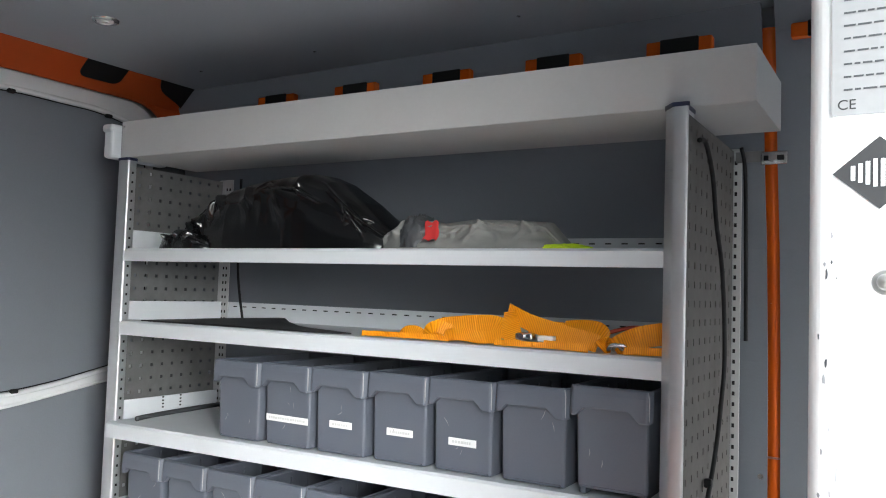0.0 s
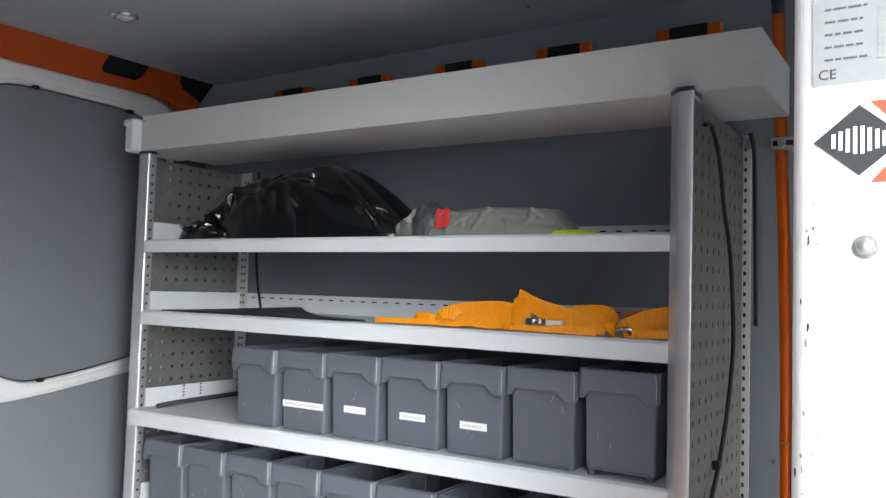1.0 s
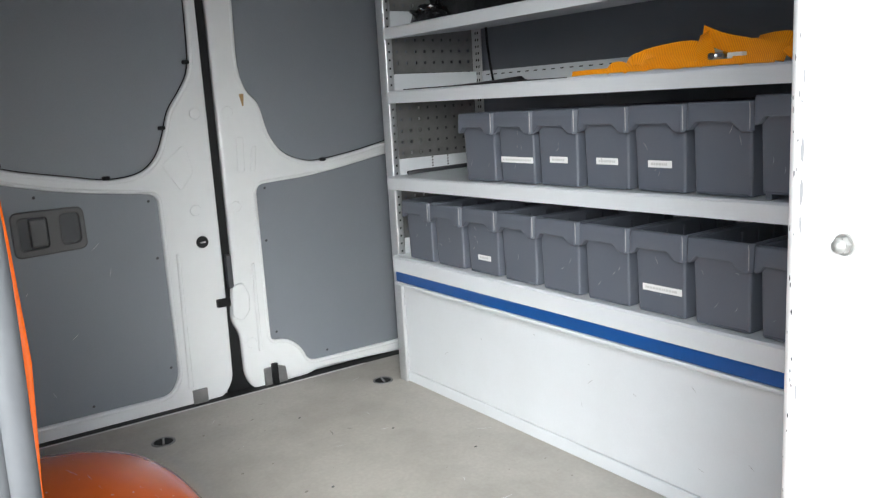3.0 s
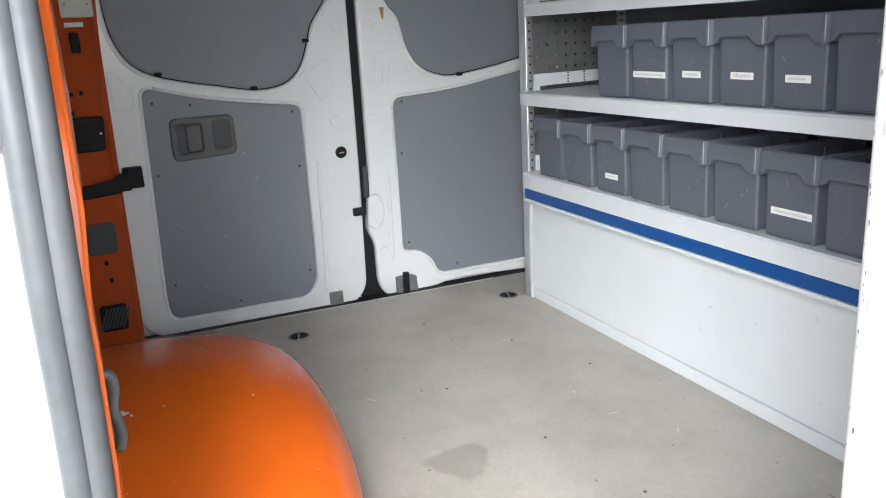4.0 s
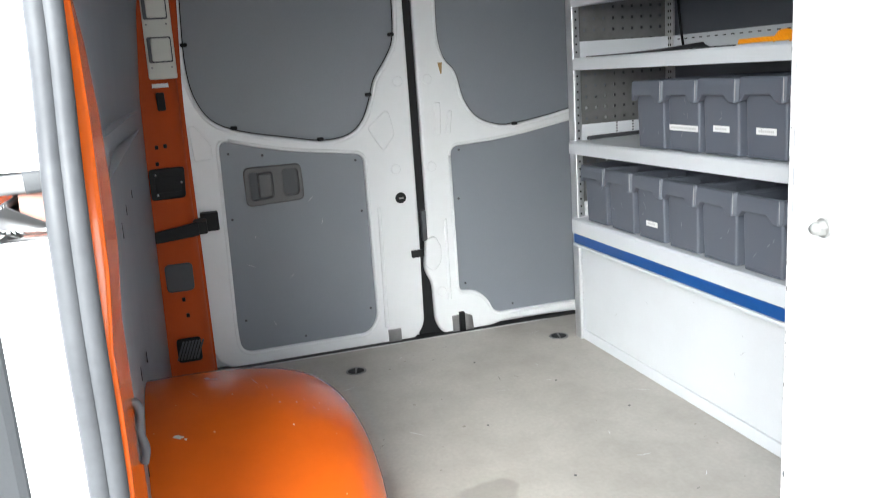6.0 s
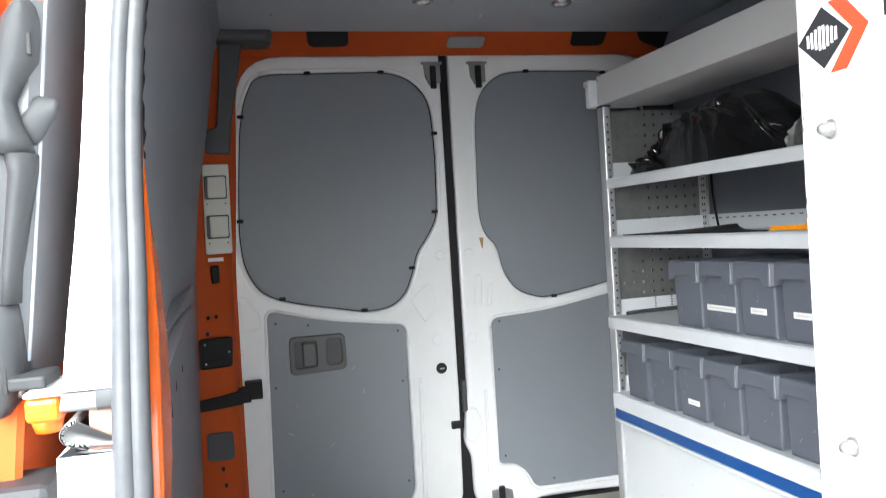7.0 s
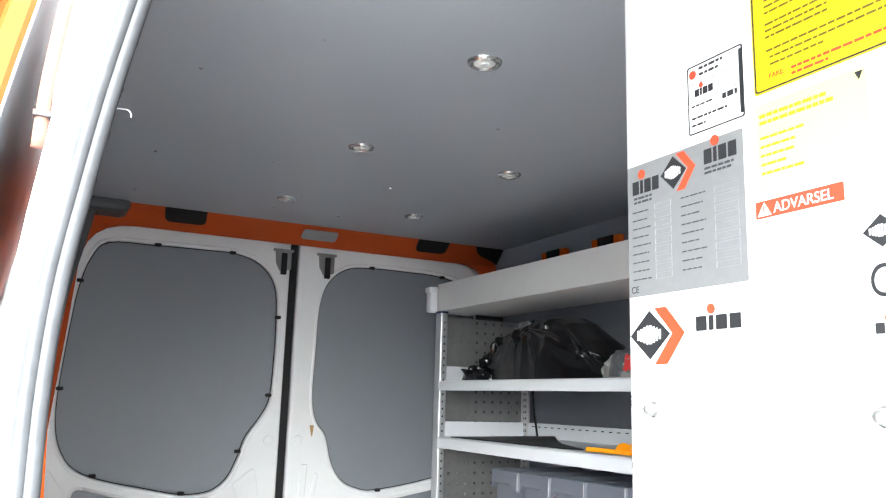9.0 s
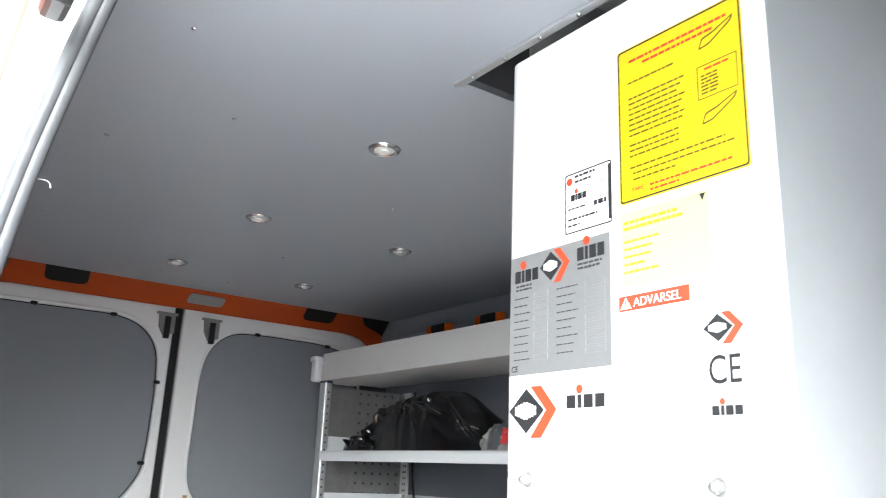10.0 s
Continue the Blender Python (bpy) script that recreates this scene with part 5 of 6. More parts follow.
def chip(u, v, size, mat, tall=1.5):
    """Irregular fleck where the paint is knocked off; u runs from the flat face round the rolled corner (u < 0)."""
    pts = []
    n = 8
    for k in range(n):
        a = 2 * math.pi * k / n
        r = size * chip_rng.uniform(0.45, 1.0)
        pts.append((r * math.cos(a) * 0.7, v + r * math.sin(a) * tall))
    me = plate([pts], 0.0003, FRONT, 0.0, mat)
    if u < 0:
        me.transform(Matrix.Translation(RC) @ Matrix.Rotation(u / ROLL, 4, "Z") @ Matrix.Translation((0, -ROLL - 0.0004, 0)))
    else:
        me.transform(Matrix.Translation((RC.x + u, BY0 - 0.0004, 0)))
    return part("paint_chip", me, mat, housing)


for k in range(56):
    chip(-0.012 + chip_rng.gauss(0, 0.005), chip_rng.uniform(0.05, 1.08), chip_rng.uniform(0.0008, 0.0026), DARK if chip_rng.random() < 0.55 else GREYP, chip_rng.uniform(1.0, 2.6))
for v, size in ((0.838, 0.0030), (0.801, 0.0032), (0.772, 0.0026), (0.90, 0.0022), (0.62, 0.0026), (0.42, 0.0026)):
    chip(-0.003, v, size, GREYP, 4.2)
for k in range(26):
    chip(chip_rng.uniform(0.008, BX1 - RC.x - 0.02), chip_rng.uniform(0.1, 1.10), chip_rng.uniform(0.0006, 0.0014), GREYP)

# ---- ceiling trim and screws ----
tr = solo("ceiling_trim", box((0.160, 1.198, CEIL_Z - 0.005), (0.75, 1.2120, CEIL_Z + 0.001), 0.001), ALU, "thin aluminium trim along the ceiling cut-out", "trim", kind="structure")
screws([(0.20 + 0.075 * k, 1.205, CEIL_Z - 0.0055) for k in range(7)], FLAT, STEEL, tr, 0.004)
# dark sheet that stands for the dark recess above the ceiling board
solo("cutout_lining", box((0.158, 1.2125, CEIL_Z + 0.012), (0.168, 1.92, CEIL_Z + 0.155)), DARK, "dark sheet standing for the recess in the ceiling cut-out", "trim", kind="structure")
screws([(x, y, CEIL_Z - 0.0005) for x in (-1.45, -1.02, -0.43, 0.05) for y in (0.82, 1.46, 2.08)], FLAT, STEEL, ceiling, 0.0045)
screws([(-1.45, 1.24, CEIL_Z), (-0.95, 1.1, CEIL_Z), (-0.2, 0.98, CEIL_Z), (0.35, 1.05, CEIL_Z)], FLAT, STEEL, ceiling, 0.0035)

# ---- far wall: orange gap, bracket, cleats ----
fy = lambda z: lerp(FAR, z) + 0.006
gap = quadstrip([[(0.040, fy(z) + 0.006, z), (0.047, fy(z) - 0.002, z), (0.058, fy(z) - 0.005, z), (0.070, fy(z) - 0.002, z), (0.078, fy(z) + 0.006, z)] for z in (0.0, 0.3, 0.7, 0.9, 1.14, 1.31, 1.5, 1.592)])
rib_ob = solo("wall_rib", gap, ORANGE, "narrow orange body rib between the wall boards", "wall rib", kind="structure", smooth=True)
part("rib_joint", box((0.047, fy(0.70) - 0.008, 0.698), (0.070, fy(0.70) - 0.003, 0.702), 0.0005), PINKISH, rib_ob)
part("board_screw", rod((0.035, lerp(FAR, 0.66) - 0.0135, 0.66), (0.035, lerp(FAR, 0.66) - 0.010, 0.66), 0.006, 10), STEEL, rib_ob)
br = thing("wall_bracket", (0.06, 2.2, 1.31), "small slotted galvanised bracket tying the racking to the wall", "bracket")
part("strap", box((0.008, 2.200, 1.306), (0.062, 2.2035, 1.328), 0.001), GALV, br)
part("slot_plate", box((0.056, 2.196, 1.299), (0.106, 2.200, 1.325), 0.002), STEEL, br)
part("bolt_head", rod((0.080, 2.196, 1.312), (0.080, 2.188, 1.312), 0.009, 6), STEEL, br)
part("slot", box((0.062, 2.1945, 1.307), (0.100, 2.1962, 1.317), 0.001), BLACK, br)
for k in range(6):
    x0 = -1.333 + 0.2885 * k
    cl = thing("roof_rail_pad", (x0 + 0.06, 2.2, 1.565), "orange roof rail recess with a black centre", "rail pad", "roof rail pads")
    part("orange_pad", box((x0, 2.192, 1.546), (x0 + 0.139, 2.214, 1.576), 0.004), ORANGE, cl)
    part("dark_slot", box((x0 + 0.031, 2.1895, 1.544), (x0 + 0.112, 2.194, 1.577), 0.003), BLACK, cl)

# cables on the racking
cb = thing("hanging_cable", (0.026, 2.0, 1.3), "thin black cable hanging down the perforated racking end", "cable")
part("loop", tube(along([(0.025, 1.858, 1.296), (0.027, 1.898, 1.297), (0.029, 1.945, 1.245), (0.030, 1.975, 1.165), (0.031, 2.015, 1.100), (0.031, 2.042, 1.020), (0.031, 2.055, 0.920), (0.030, 2.040, 0.850), (0.029, 2.000, 0.760), (0.028, 1.940, 0.680), (0.027, 1.895, 0.635), (0.026, 1.868, 0.622)], 6), 0.0042, 8), BLACK, cb, smooth=True)
part("clip", box((0.018, 1.956, 0.700), (0.032, 1.972, 0.716), 0.003), BLACK, cb)
cb2 = thing("hanging_cable", (0.026, 2.2, 1.3), "short black cable down the rear edge of the racking", "cable")
part("lead", tube(along([(0.026, 2.165, 1.33), (0.030, 2.185, 1.28), (0.030, 2.20, 1.10), (0.030, 2.208, 0.95)], 6), 0.004, 8), BLACK, cb2, smooth=True)
cb3 = thing("wall_cable", (-1.37, 2.19, 1.0), "thin black cable hanging behind the shelves", "cable")
part("lead", tube(along([(-1.388, 2.195, 1.34), (-1.385, 2.195, 1.08), (-1.357, 2.195, 0.93)], 6), 0.004, 8), BLACK, cb3, smooth=True)

# ---- rear door fittings ----
RX = REAR_X + 0.006


def fitting(name, loop, depth, at, mat, parent, label="", bevel=0.001):
    return part(name, plate([loop], depth, REAR, at, mat, bevel), mat, parent, label)


def disc(y, z, r, h, mat, parent, name, label=""):
    return part(name, rod((RX - 0.004, y, z), (RX + h, y, z), r, 20, r2=r * 0.86), mat, parent, label)


for d, y0, z0, flip in ((door_1, 1.341, 1.490, 1), (door_2, 1.506, 1.490, 1)):
    lt = fitting("top_latch", [(y0, z0 + 0.082), (y0 + 0.074, z0 + 0.082), (y0 + 0.074, z0 + 0.074), (y0 + 0.066, z0 + 0.074), (y0 + 0.066, z0 + 0.01), (y0 + 0.028, z0), (y0 + 0.012, z0 + 0.03), (y0 + 0.008, z0 + 0.074), (y0, z0 + 0.074)], 0.014, RX + 0.014, GALV, d, "galvanised top latch")
    part("latch_bolt", box((RX + 0.010, y0 + 0.028, z0 - 0.012), (RX + 0.024, y0 + 0.048, z0 + 0.066), 0.002), BLACK, lt)
cu = fitting("bottom_catch", [(1.262, -0.028), (1.308, -0.028), (1.308, 0.022), (1.262, 0.022)], 0.012, RX + 0.012, GALV, door_1, "galvanised bottom catch")
cu2 = fitting("bottom_catch", [(1.505, -0.028), (1.585, -0.028), (1.580, 0.030), (1.555, 0.040), (1.505, 0.036)], 0.012, RX + 0.012, GALV, door_2, "galvanised bottom catch")
part("bottom_bolt", box((RX + 0.010, 1.528, -0.030), (RX + 0.026, 1.548, 0.052), 0.002), BLACK, cu2)
kn = disc(1.348, 0.494, 0.021, 0.004, BLACK, door_1, "lock_rosette", "black lock rosette")
part("lock_star", box((RX + 0.003, 1.339, 0.491), (RX + 0.008, 1.357, 0.497), 0.001), STEEL, kn)
part("latch_strike", box((RX - 0.002, 1.370, 0.276), (RX + 0.016, 1.414, 0.302), 0.003), BLACK, door_1, "black side latch")
fitting("strike_bulge", rounded([(1.418, 0.235), (1.450, 0.215), (1.478, 0.245), (1.482, 0.300), (1.462, 0.345), (1.425, 0.335)], 0.015), 0.010, RX + 0.008, WHITE, door_2, "pressed latch bulge", 0.004)
part("gap_guide", box((RX - 0.02, 1.417, 0.33), (RX + 0.004, 1.434, 0.44), 0.003), TRIM, door_2, "grey guide in the door gap")
for y, z in ((1.369, 0.893), (1.338, 0.596)):
    disc(y, z, 0.019, 0.002, WHITE, door_1, "pressed_disc")
for y, z in ((1.473, 0.893), (1.468, 0.592), (1.473, 0.135)):
    disc(y, z, 0.019, 0.002, WHITE, door_2, "pressed_disc")
fitting("pressed_panel", rounded([(1.250, 0.745), (1.318, 0.800), (1.330, 0.790), (1.345, 0.715), (1.300, 0.660)], 0.012), 0.006, RX + 0.0015, WHITE, door_1, bevel=0.002)
fitting("pressed_panel", rounded([(1.485, 0.700), (1.492, 0.812), (1.515, 0.812), (1.510, 0.700)], 0.008), 0.006, RX + 0.002, WHITE, door_2, bevel=0.002)
fitting("pressed_panel", rounded([(1.528, 0.700), (1.542, 0.780), (1.556, 0.780), (1.545, 0.700)], 0.006), 0.006, RX + 0.002, WHITE, door_2, bevel=0.002)
fitting("pressed_rib", rounded([(1.262, 0.47), (1.274, 0.47), (1.268, 0.03), (1.252, 0.03)], 0.006), 0.012, RX + 0.004, WHITE, door_1, bevel=0.004)
fitting("pressed_rib", rounded([(1.500, 0.40), (1.510, 0.40), (1.508, 0.10), (1.496, 0.10)], 0.004), 0.012, RX + 0.004, WHITE, door_2, bevel=0.003)
fitting("pressed_panel", rounded([(0.672, 0.80), (0.690, 0.80), (0.735, 0.735), (0.735, 0.690), (0.678, 0.685)], 0.008), 0.006, RX + 0.002, WHITE, door_1, bevel=0.002)
fitting("tape_scrap", [(1.515, 0.946), (1.531, 0.946), (1.527, 0.908), (1.523, 0.908)], 0.001, RX + 0.0015, BROWN, door_2, "scrap of brown tape", 0.0)
for d, spots in ((door_1, ((0.716, 1.397), (0.692, 1.051), (0.813, 0.783), (1.088, 0.722), (1.264, 0.856), (1.358, 1.048), (1.374, 1.323), (1.197, 1.540), (0.944, 1.540))), (door_2, ((1.729, 1.538), (2.031, 1.530), (1.788, 0.716)))):
    for y, z in spots:
        yy = y
        part("rubber_clip", box((RX - 0.006, yy - 0.011, z - 0.006), (RX + 0.007, yy + 0.011, z + 0.006), 0.004), BLACK, d, "black rubber clip")
for d, spots in ((lo1, ((0.893, 0.686), (1.202, 0.640), (1.208, 0.463), (1.208, 0.11), (0.775, 0.132), (0.772, 0.483), (0.785, 0.70), (0.97, 0.045))), (lo2, ((1.575, 0.640), (1.563, 0.466), (1.568, 0.150), (1.75, 0.045)))):
    screws([(y, z, REAR_X - 0.004) for y, z in spots], REAR, DARK, d, 0.0045)

# ---- rear pillar fittings ----
PX = REAR_X + 0.118
sb = thing("switch_panel", (PX, 0.622, 1.09), "aged white plastic switch panel with two rockers on the pillar", "switch panel")
part("panel", plate([rounded([(0.582, 0.950), (0.664, 0.950), (0.668, 1.232), (0.588, 1.232)], 0.008)], 0.012, REAR, PX + 0.014, PLASTW, 0.003), PLASTW, sb)
for z0 in (0.998, 1.122):
    sw = part("rocker_frame", plate([rounded([(0.590, z0), (0.658, z0), (0.659, z0 + 0.074), (0.591, z0 + 0.074)], 0.006)], 0.008, REAR, PX + 0.020, TRIM, 0.002), TRIM, sb)
    part("rocker", plate([rounded([(0.600, z0 + 0.004), (0.655, z0 + 0.004), (0.656, z0 + 0.070), (0.601, z0 + 0.070)], 0.006)], 0.010, REAR, PX + 0.025, PLASTW, 0.003), PLASTW, sw, "pale grey rocker")
    screws([(0.596, z0 - 0.014, PX + 0.0145), (0.652, z0 - 0.014, PX + 0.0145)], REAR, STEEL, sb, 0.003)
cs = thing("contact_switch", (PX, 0.605, 0.885), "small black contact switch below a paper strip", "switch")
part("switch_body", box((PX - 0.004, 0.594, 0.858), (PX + 0.014, 0.618, 0.912), 0.004), BLACK, cs)
part("paper_strip", box((PX + 0.001, 0.580, 0.926), (PX + 0.003, 0.634, 0.938), 0.0005), PAPER, cs)
hb = thing("hinge_cover", (PX, 0.59, 0.64), "black plastic hinge cover with two screws", "hinge cover")
part("cover", plate([rounded([(0.540, 0.590), (0.640, 0.592), (0.646, 0.686), (0.542, 0.686)], 0.01)], 0.02, REAR, PX + 0.016, BLACK, 0.004), BLACK, hb)
part("cover_groove", box((PX + 0.012, 0.556, 0.612), (PX + 0.018, 0.632, 0.662), 0.003), BLACK, hb)
screws([(0.560, 0.668, PX + 0.018), (0.560, 0.606, PX + 0.018), (0.632, 0.640, PX + 0.018)], REAR, STEEL, hb, 0.005)
arm = thing("door_check_arm", (REAR_X + 0.06, 0.63, 0.48), "black door check arm running from pillar to rear door", "door arm")
part("arm_bar", plate([rounded([(0.515, 0.455), (0.520, 0.492), (0.600, 0.500), (0.665, 0.512), (0.665, 0.468), (0.600, 0.462)], 0.006)], 0.018, REAR, REAR_X + 0.135, BLACK, 0.003), BLACK, arm)
part("arm_bracket", box((RX - 0.002, 0.672, 0.462), (RX + 0.04, 0.728, 0.522), 0.004), BLACK, arm)
part("arm_link", box((RX + 0.02, 0.648, 0.470), (REAR_X + 0.13, 0.690, 0.508), 0.004), BLACK, arm)
part("hatch_cover", plate([rounded([(0.545, 0.296), (0.628, 0.296), (0.630, 0.386), (0.546, 0.386)], 0.016)], 0.008, REAR, PX + 0.012, TRIM, 0.003), TRIM, pillar, "grey plastic hatch cover")
vent = part("vent_grille", plate([rounded([(0.548, 0.062), (0.622, 0.062), (0.624, 0.142), (0.549, 0.142)], 0.012)], 0.008, REAR, PX + 0.012, BLACK, 0.003), BLACK, pillar, "grey vent grille")
for k in range(7):
    c = 0.556 + k * 0.010
    part("vent_slat", plate([[(c - 0.012, 0.072), (c - 0.0055, 0.072), (c + 0.0185, 0.132), (c + 0.012, 0.132)]], 0.003, REAR, PX + 0.015, TRIM), TRIM, vent)
for y, z in ((0.600, 0.752), (0.575, 0.750), (0.590, 0.268), (0.596, 0.215), (0.570, 0.700)):
    part("dark_plug", box((PX - 0.002, y - 0.005, z - 0.006), (PX + 0.010, y + 0.005, z + 0.006), 0.002), BLACK, pillar)

solo("floor_edge_trim", box((REAR_X + 0.1015, 0.66, -0.004), (REAR_X + 0.107, 1.84, 0.0016), 0.0008), CANOPY, "thin pale metal trim along the rear edge of the floor", "trim", kind="structure")

# added sheet: makes the holes of the perforated end panel look dark
solo("pillar_cover", box((REAR_X + 0.058, 2.16, 0.0), (REAR_X + 0.064, 2.40, 1.50), 0.002), TRIM, "dark sheet added over the rear corner pillar to darken the panel holes", "trim", kind="structure")

# ---- lashing rings ----
def lashing_ring(x, y):
    t = thing("lashing_ring", (x, y, 0.0), "round dark recessed lashing ring in the floor", "lashing ring", "lashing rings")
    part("plate_ring", quadstrip([[(x + r * math.cos(k * math.pi / 14), y + r * math.sin(k * math.pi / 14), z) for k in range(28)] for r, z in ((0.033, 0.0), (0.032, 0.003), (0.028, 0.003), (0.026, 0.001))], close=True), GALV, t, smooth=True)
    part("cup", rod((x, y, 0.0003), (x, y, 0.0012), 0.027, 24), BLACK, t)
    part("bar", rod((x - 0.020, y + 0.005, 0.003), (x + 0.020, y - 0.005, 0.003), 0.003, 8), GALV, t)


lashing_ring(-1.503, 1.795)
lashing_ring(-1.503, 1.085)
for x, y in ((-1.40, 1.45), (-0.9, 1.72), (-0.95, 1.33), (-0.35, 1.48), (-0.62, 1.42), (-1.15, 1.62), (0.1, 1.3)):
    part("floor_screw", rod((x, y, 0.0002), (x, y, 0.001), 0.0035, 10), DARK, floor)

# ---- things on the shelves ----
def lump(cx, cy, z0, a, b, h, seed, rough, freq, n_u=72, n_v=36, power=2.4, crease=0.0, crumple=0.0):
    """Soft heap: rounded mass on a flat base with folds."""
    rows = []
    off = Vector((seed * 3.7, seed * 1.3, seed * 7.1))
    for j in range(n_v + 1):
        ph = math.pi / 2 * j / n_v
        row = []
        for i in range(n_u):
            th = 2 * math.pi * i / n_u
            d = Vector((math.cos(th) * math.cos(ph), math.sin(th) * math.cos(ph), math.sin(ph)))
            e = (abs(d.x) ** power + abs(d.y) ** power + abs(d.z) ** power) ** (-1 / power)
            q = d * freq + off
            f = noise.fractal(q, 0.9, 2.1, 2 if crumple else 5)
            ridge = 1 - abs(noise.noise(q * 1.6)) * 2
            k = e * (1 + rough * f + crease * max(0, ridge) ** 3 - crumple * (abs(noise.noise(q * 1.5)) + 0.35 * abs(noise.noise(q * 3.2 + off)) - 0.25))
            row.append((cx + a * k * d.x, cy + b * k * d.y, z0 + max(0.0, h * k * d.z)))
        rows.append(row)
    return quadstrip(rows, close=True)


def soft_heap(x0, x1, y0, depth, z0, crest, folds, seed, extra, sag, lean=0.35, n_u=300, n_v=100, full=0.62, crisp=0.008):
    """Limp heap hung from an uneven crest, with pulled folds (u, v, u, v, height, width), each steep on one side."""
    rnd = random.Random(seed)
    for k in range(extra):
        u = rnd.uniform(0.06, 0.94)
        v = rnd.uniform(0.20, 0.85)
        folds = folds + [(u, v, u + rnd.uniform(-0.07, 0.07), v - rnd.uniform(0.12, 0.34), rnd.uniform(0.25, 0.6) * folds[0][4], rnd.uniform(0.5, 0.9) * folds[0][5])]
    off = Vector((seed * 1.7, seed * 0.9, seed * 2.3))
    long = x1 - x0
    rows = []
    for j in range(n_v + 1):
        v = 1.4 * j / n_v                       # 0 front foot, 1 crest, beyond it the back
        row = []
        for i in range(n_u + 1):
            u = i / n_u
            top = lerp(crest, u)
            end = max(0.0, 1 - (2 * u - 1) ** 4) ** 0.5
            a = min(v, 1.0) * math.pi / 2
            y = y0 + depth * (1 - math.cos(a) ** full * end) + depth * 1.2 * max(0.0, v - 1)
            z = top * math.sin(a) ** full * (1 - 0.7 * max(0.0, v - 1))
            out = 0.0
            for ua, va, ub, vb, amp, wide in folds:
                dx, dy = (ub - ua) * long, (vb - va) * 0.25
                px, py = (u - ua) * long, (v - va) * 0.25
                k = max(0.0, min(1.0, (px * dx + py * dy) / (dx * dx + dy * dy)))
                q = math.hypot(px - k * dx, py - k * dy) / wide
                if px > k * dx:
                    q /= lean
                run = math.sin(math.pi * (0.12 + 0.8 * k))
                if q < 1:
                    out += 0.7 * amp * (1 - q) ** 1.3 * run
                q *= wide * (lean if px > k * dx else 1.0) / crisp
                if q < 1:
                    out += 0.45 * amp * math.sqrt(1 - q * q) * run
            q = Vector((u * long * 7.0, v * 2.0, 0)) + off
            out -= sag * (abs(noise.noise(q)) + 0.4 * abs(noise.noise(q * 2.3 + off)))
            out *= min(1.0, top / 0.04) * (1 - 0.95 * min(1.0, max(0.0, v - 0.50) / 0.30)) * min(1.0, v * 6 + 0.15)
            row.append((x0 + long * u, y - out * max(0.0, math.cos(a)), z0 + max(0.0, z + 0.35 * out * math.sin(a))))
        rows.append(row)
    return quadstrip(rows)


bag_folds = [(0.645, 0.97, 0.655, 0.30, 0.026, 0.050), (0.29, 0.78, 0.325, 0.26, 0.024, 0.040), (0.50, 0.46, 0.73, 0.26, 0.016, 0.030),
             (0.72, 0.66, 0.97, 0.12, 0.018, 0.034), (0.42, 0.62, 0.46, 0.20, 0.018, 0.034), (0.13, 0.60, 0.17, 0.06, 0.018, 0.030),
             (0.47, 0.92, 0.52, 0.62, 0.012, 0.034), (0.56, 0.26, 0.60, 0.03, 0.014, 0.026), (0.82, 0.40, 0.88, 0.06, 0.014, 0.026), (0.20, 0.36, 0.24, 0.03, 0.016, 0.028)]
bag = solo("plastic_bag", soft_heap(-1.400, -0.635, 1.895, 0.150, SH1 + 0.001, [(0.0, 0.010), (0.05, 0.045), (0.12, 0.074), (0.24, 0.125), (0.34, 0.158), (0.46, 0.174), (0.56, 0.182), (0.66, 0.184), (0.73, 0.164), (0.84, 0.112), (0.94, 0.050), (1.0, 0.010)], bag_folds, 8, 12, 0.016, 0.35, 420, 140, 0.42), BAG, "stuffed shiny black plastic bag lying on the top shelf", "bag", smooth=True)
part("bag_neck", soft_heap(-1.372, -1.170, 1.870, 0.075, SH1 + 0.001, [(0.0, 0.008), (0.2, 0.036), (0.45, 0.052), (0.7, 0.046), (0.9, 0.024), (1.0, 0.006)], [(0.2, 0.8, 0.3, 0.1, 0.014, 0.022), (0.5, 0.9, 0.46, 0.1, 0.014, 0.022), (0.75, 0.8, 0.62, 0.15, 0.012, 0.020)], 3, 8, 0.012, 0.4, 160, 60, 0.5), BAG, bag, "gathered neck of the bag", smooth=True)
cloth_folds = [(0.20, 0.95, 0.16, 0.20, 0.014, 0.024), (0.42, 0.80, 0.34, 0.12, 0.013, 0.022), (0.50, 0.70, 0.75, 0.45, 0.010, 0.018), (0.66, 0.90, 0.58, 0.25, 0.012, 0.022), (0.80, 0.85, 0.88, 0.30, 0.012, 0.020), (0.90, 0.95, 0.80, 0.10, 0.012, 0.020), (0.08, 0.80, 0.05, 0.10, 0.012, 0.020)]
cloth = solo("grey_clothing", soft_heap(-0.680, -0.250, 1.880, 0.085, SH1 + 0.001, [(0.0, 0.010), (0.06, 0.040), (0.15, 0.066), (0.25, 0.068), (0.38, 0.056), (0.55, 0.064), (0.80, 0.060), (0.93, 0.056), (1.0, 0.012)], cloth_folds, 5, 34, 0.022, 0.5, 260, 80), CLOTH, "folded grey work clothing lying on the top shelf", "clothing", smooth=True)
part("dark_fold", lump(-0.570, 1.925, SH1 + 0.004, 0.036, 0.05, 0.068, 7, 0.10, 1.8, 60, 30, 2.4, 0.1), DARK, cloth, "black lining fold", smooth=True)
part("red_patch", quadstrip([[(-0.530 + 0.0055 * i + 0.004 * math.sin(j * 1.3), 1.868 + 0.004 * j, SH1 + 0.018 + 0.0098 * j + 0.003 * math.sin(i * 1.7)) for i in range(7)] for j in range(5)]), REDC, cloth, "red patch", smooth=True)
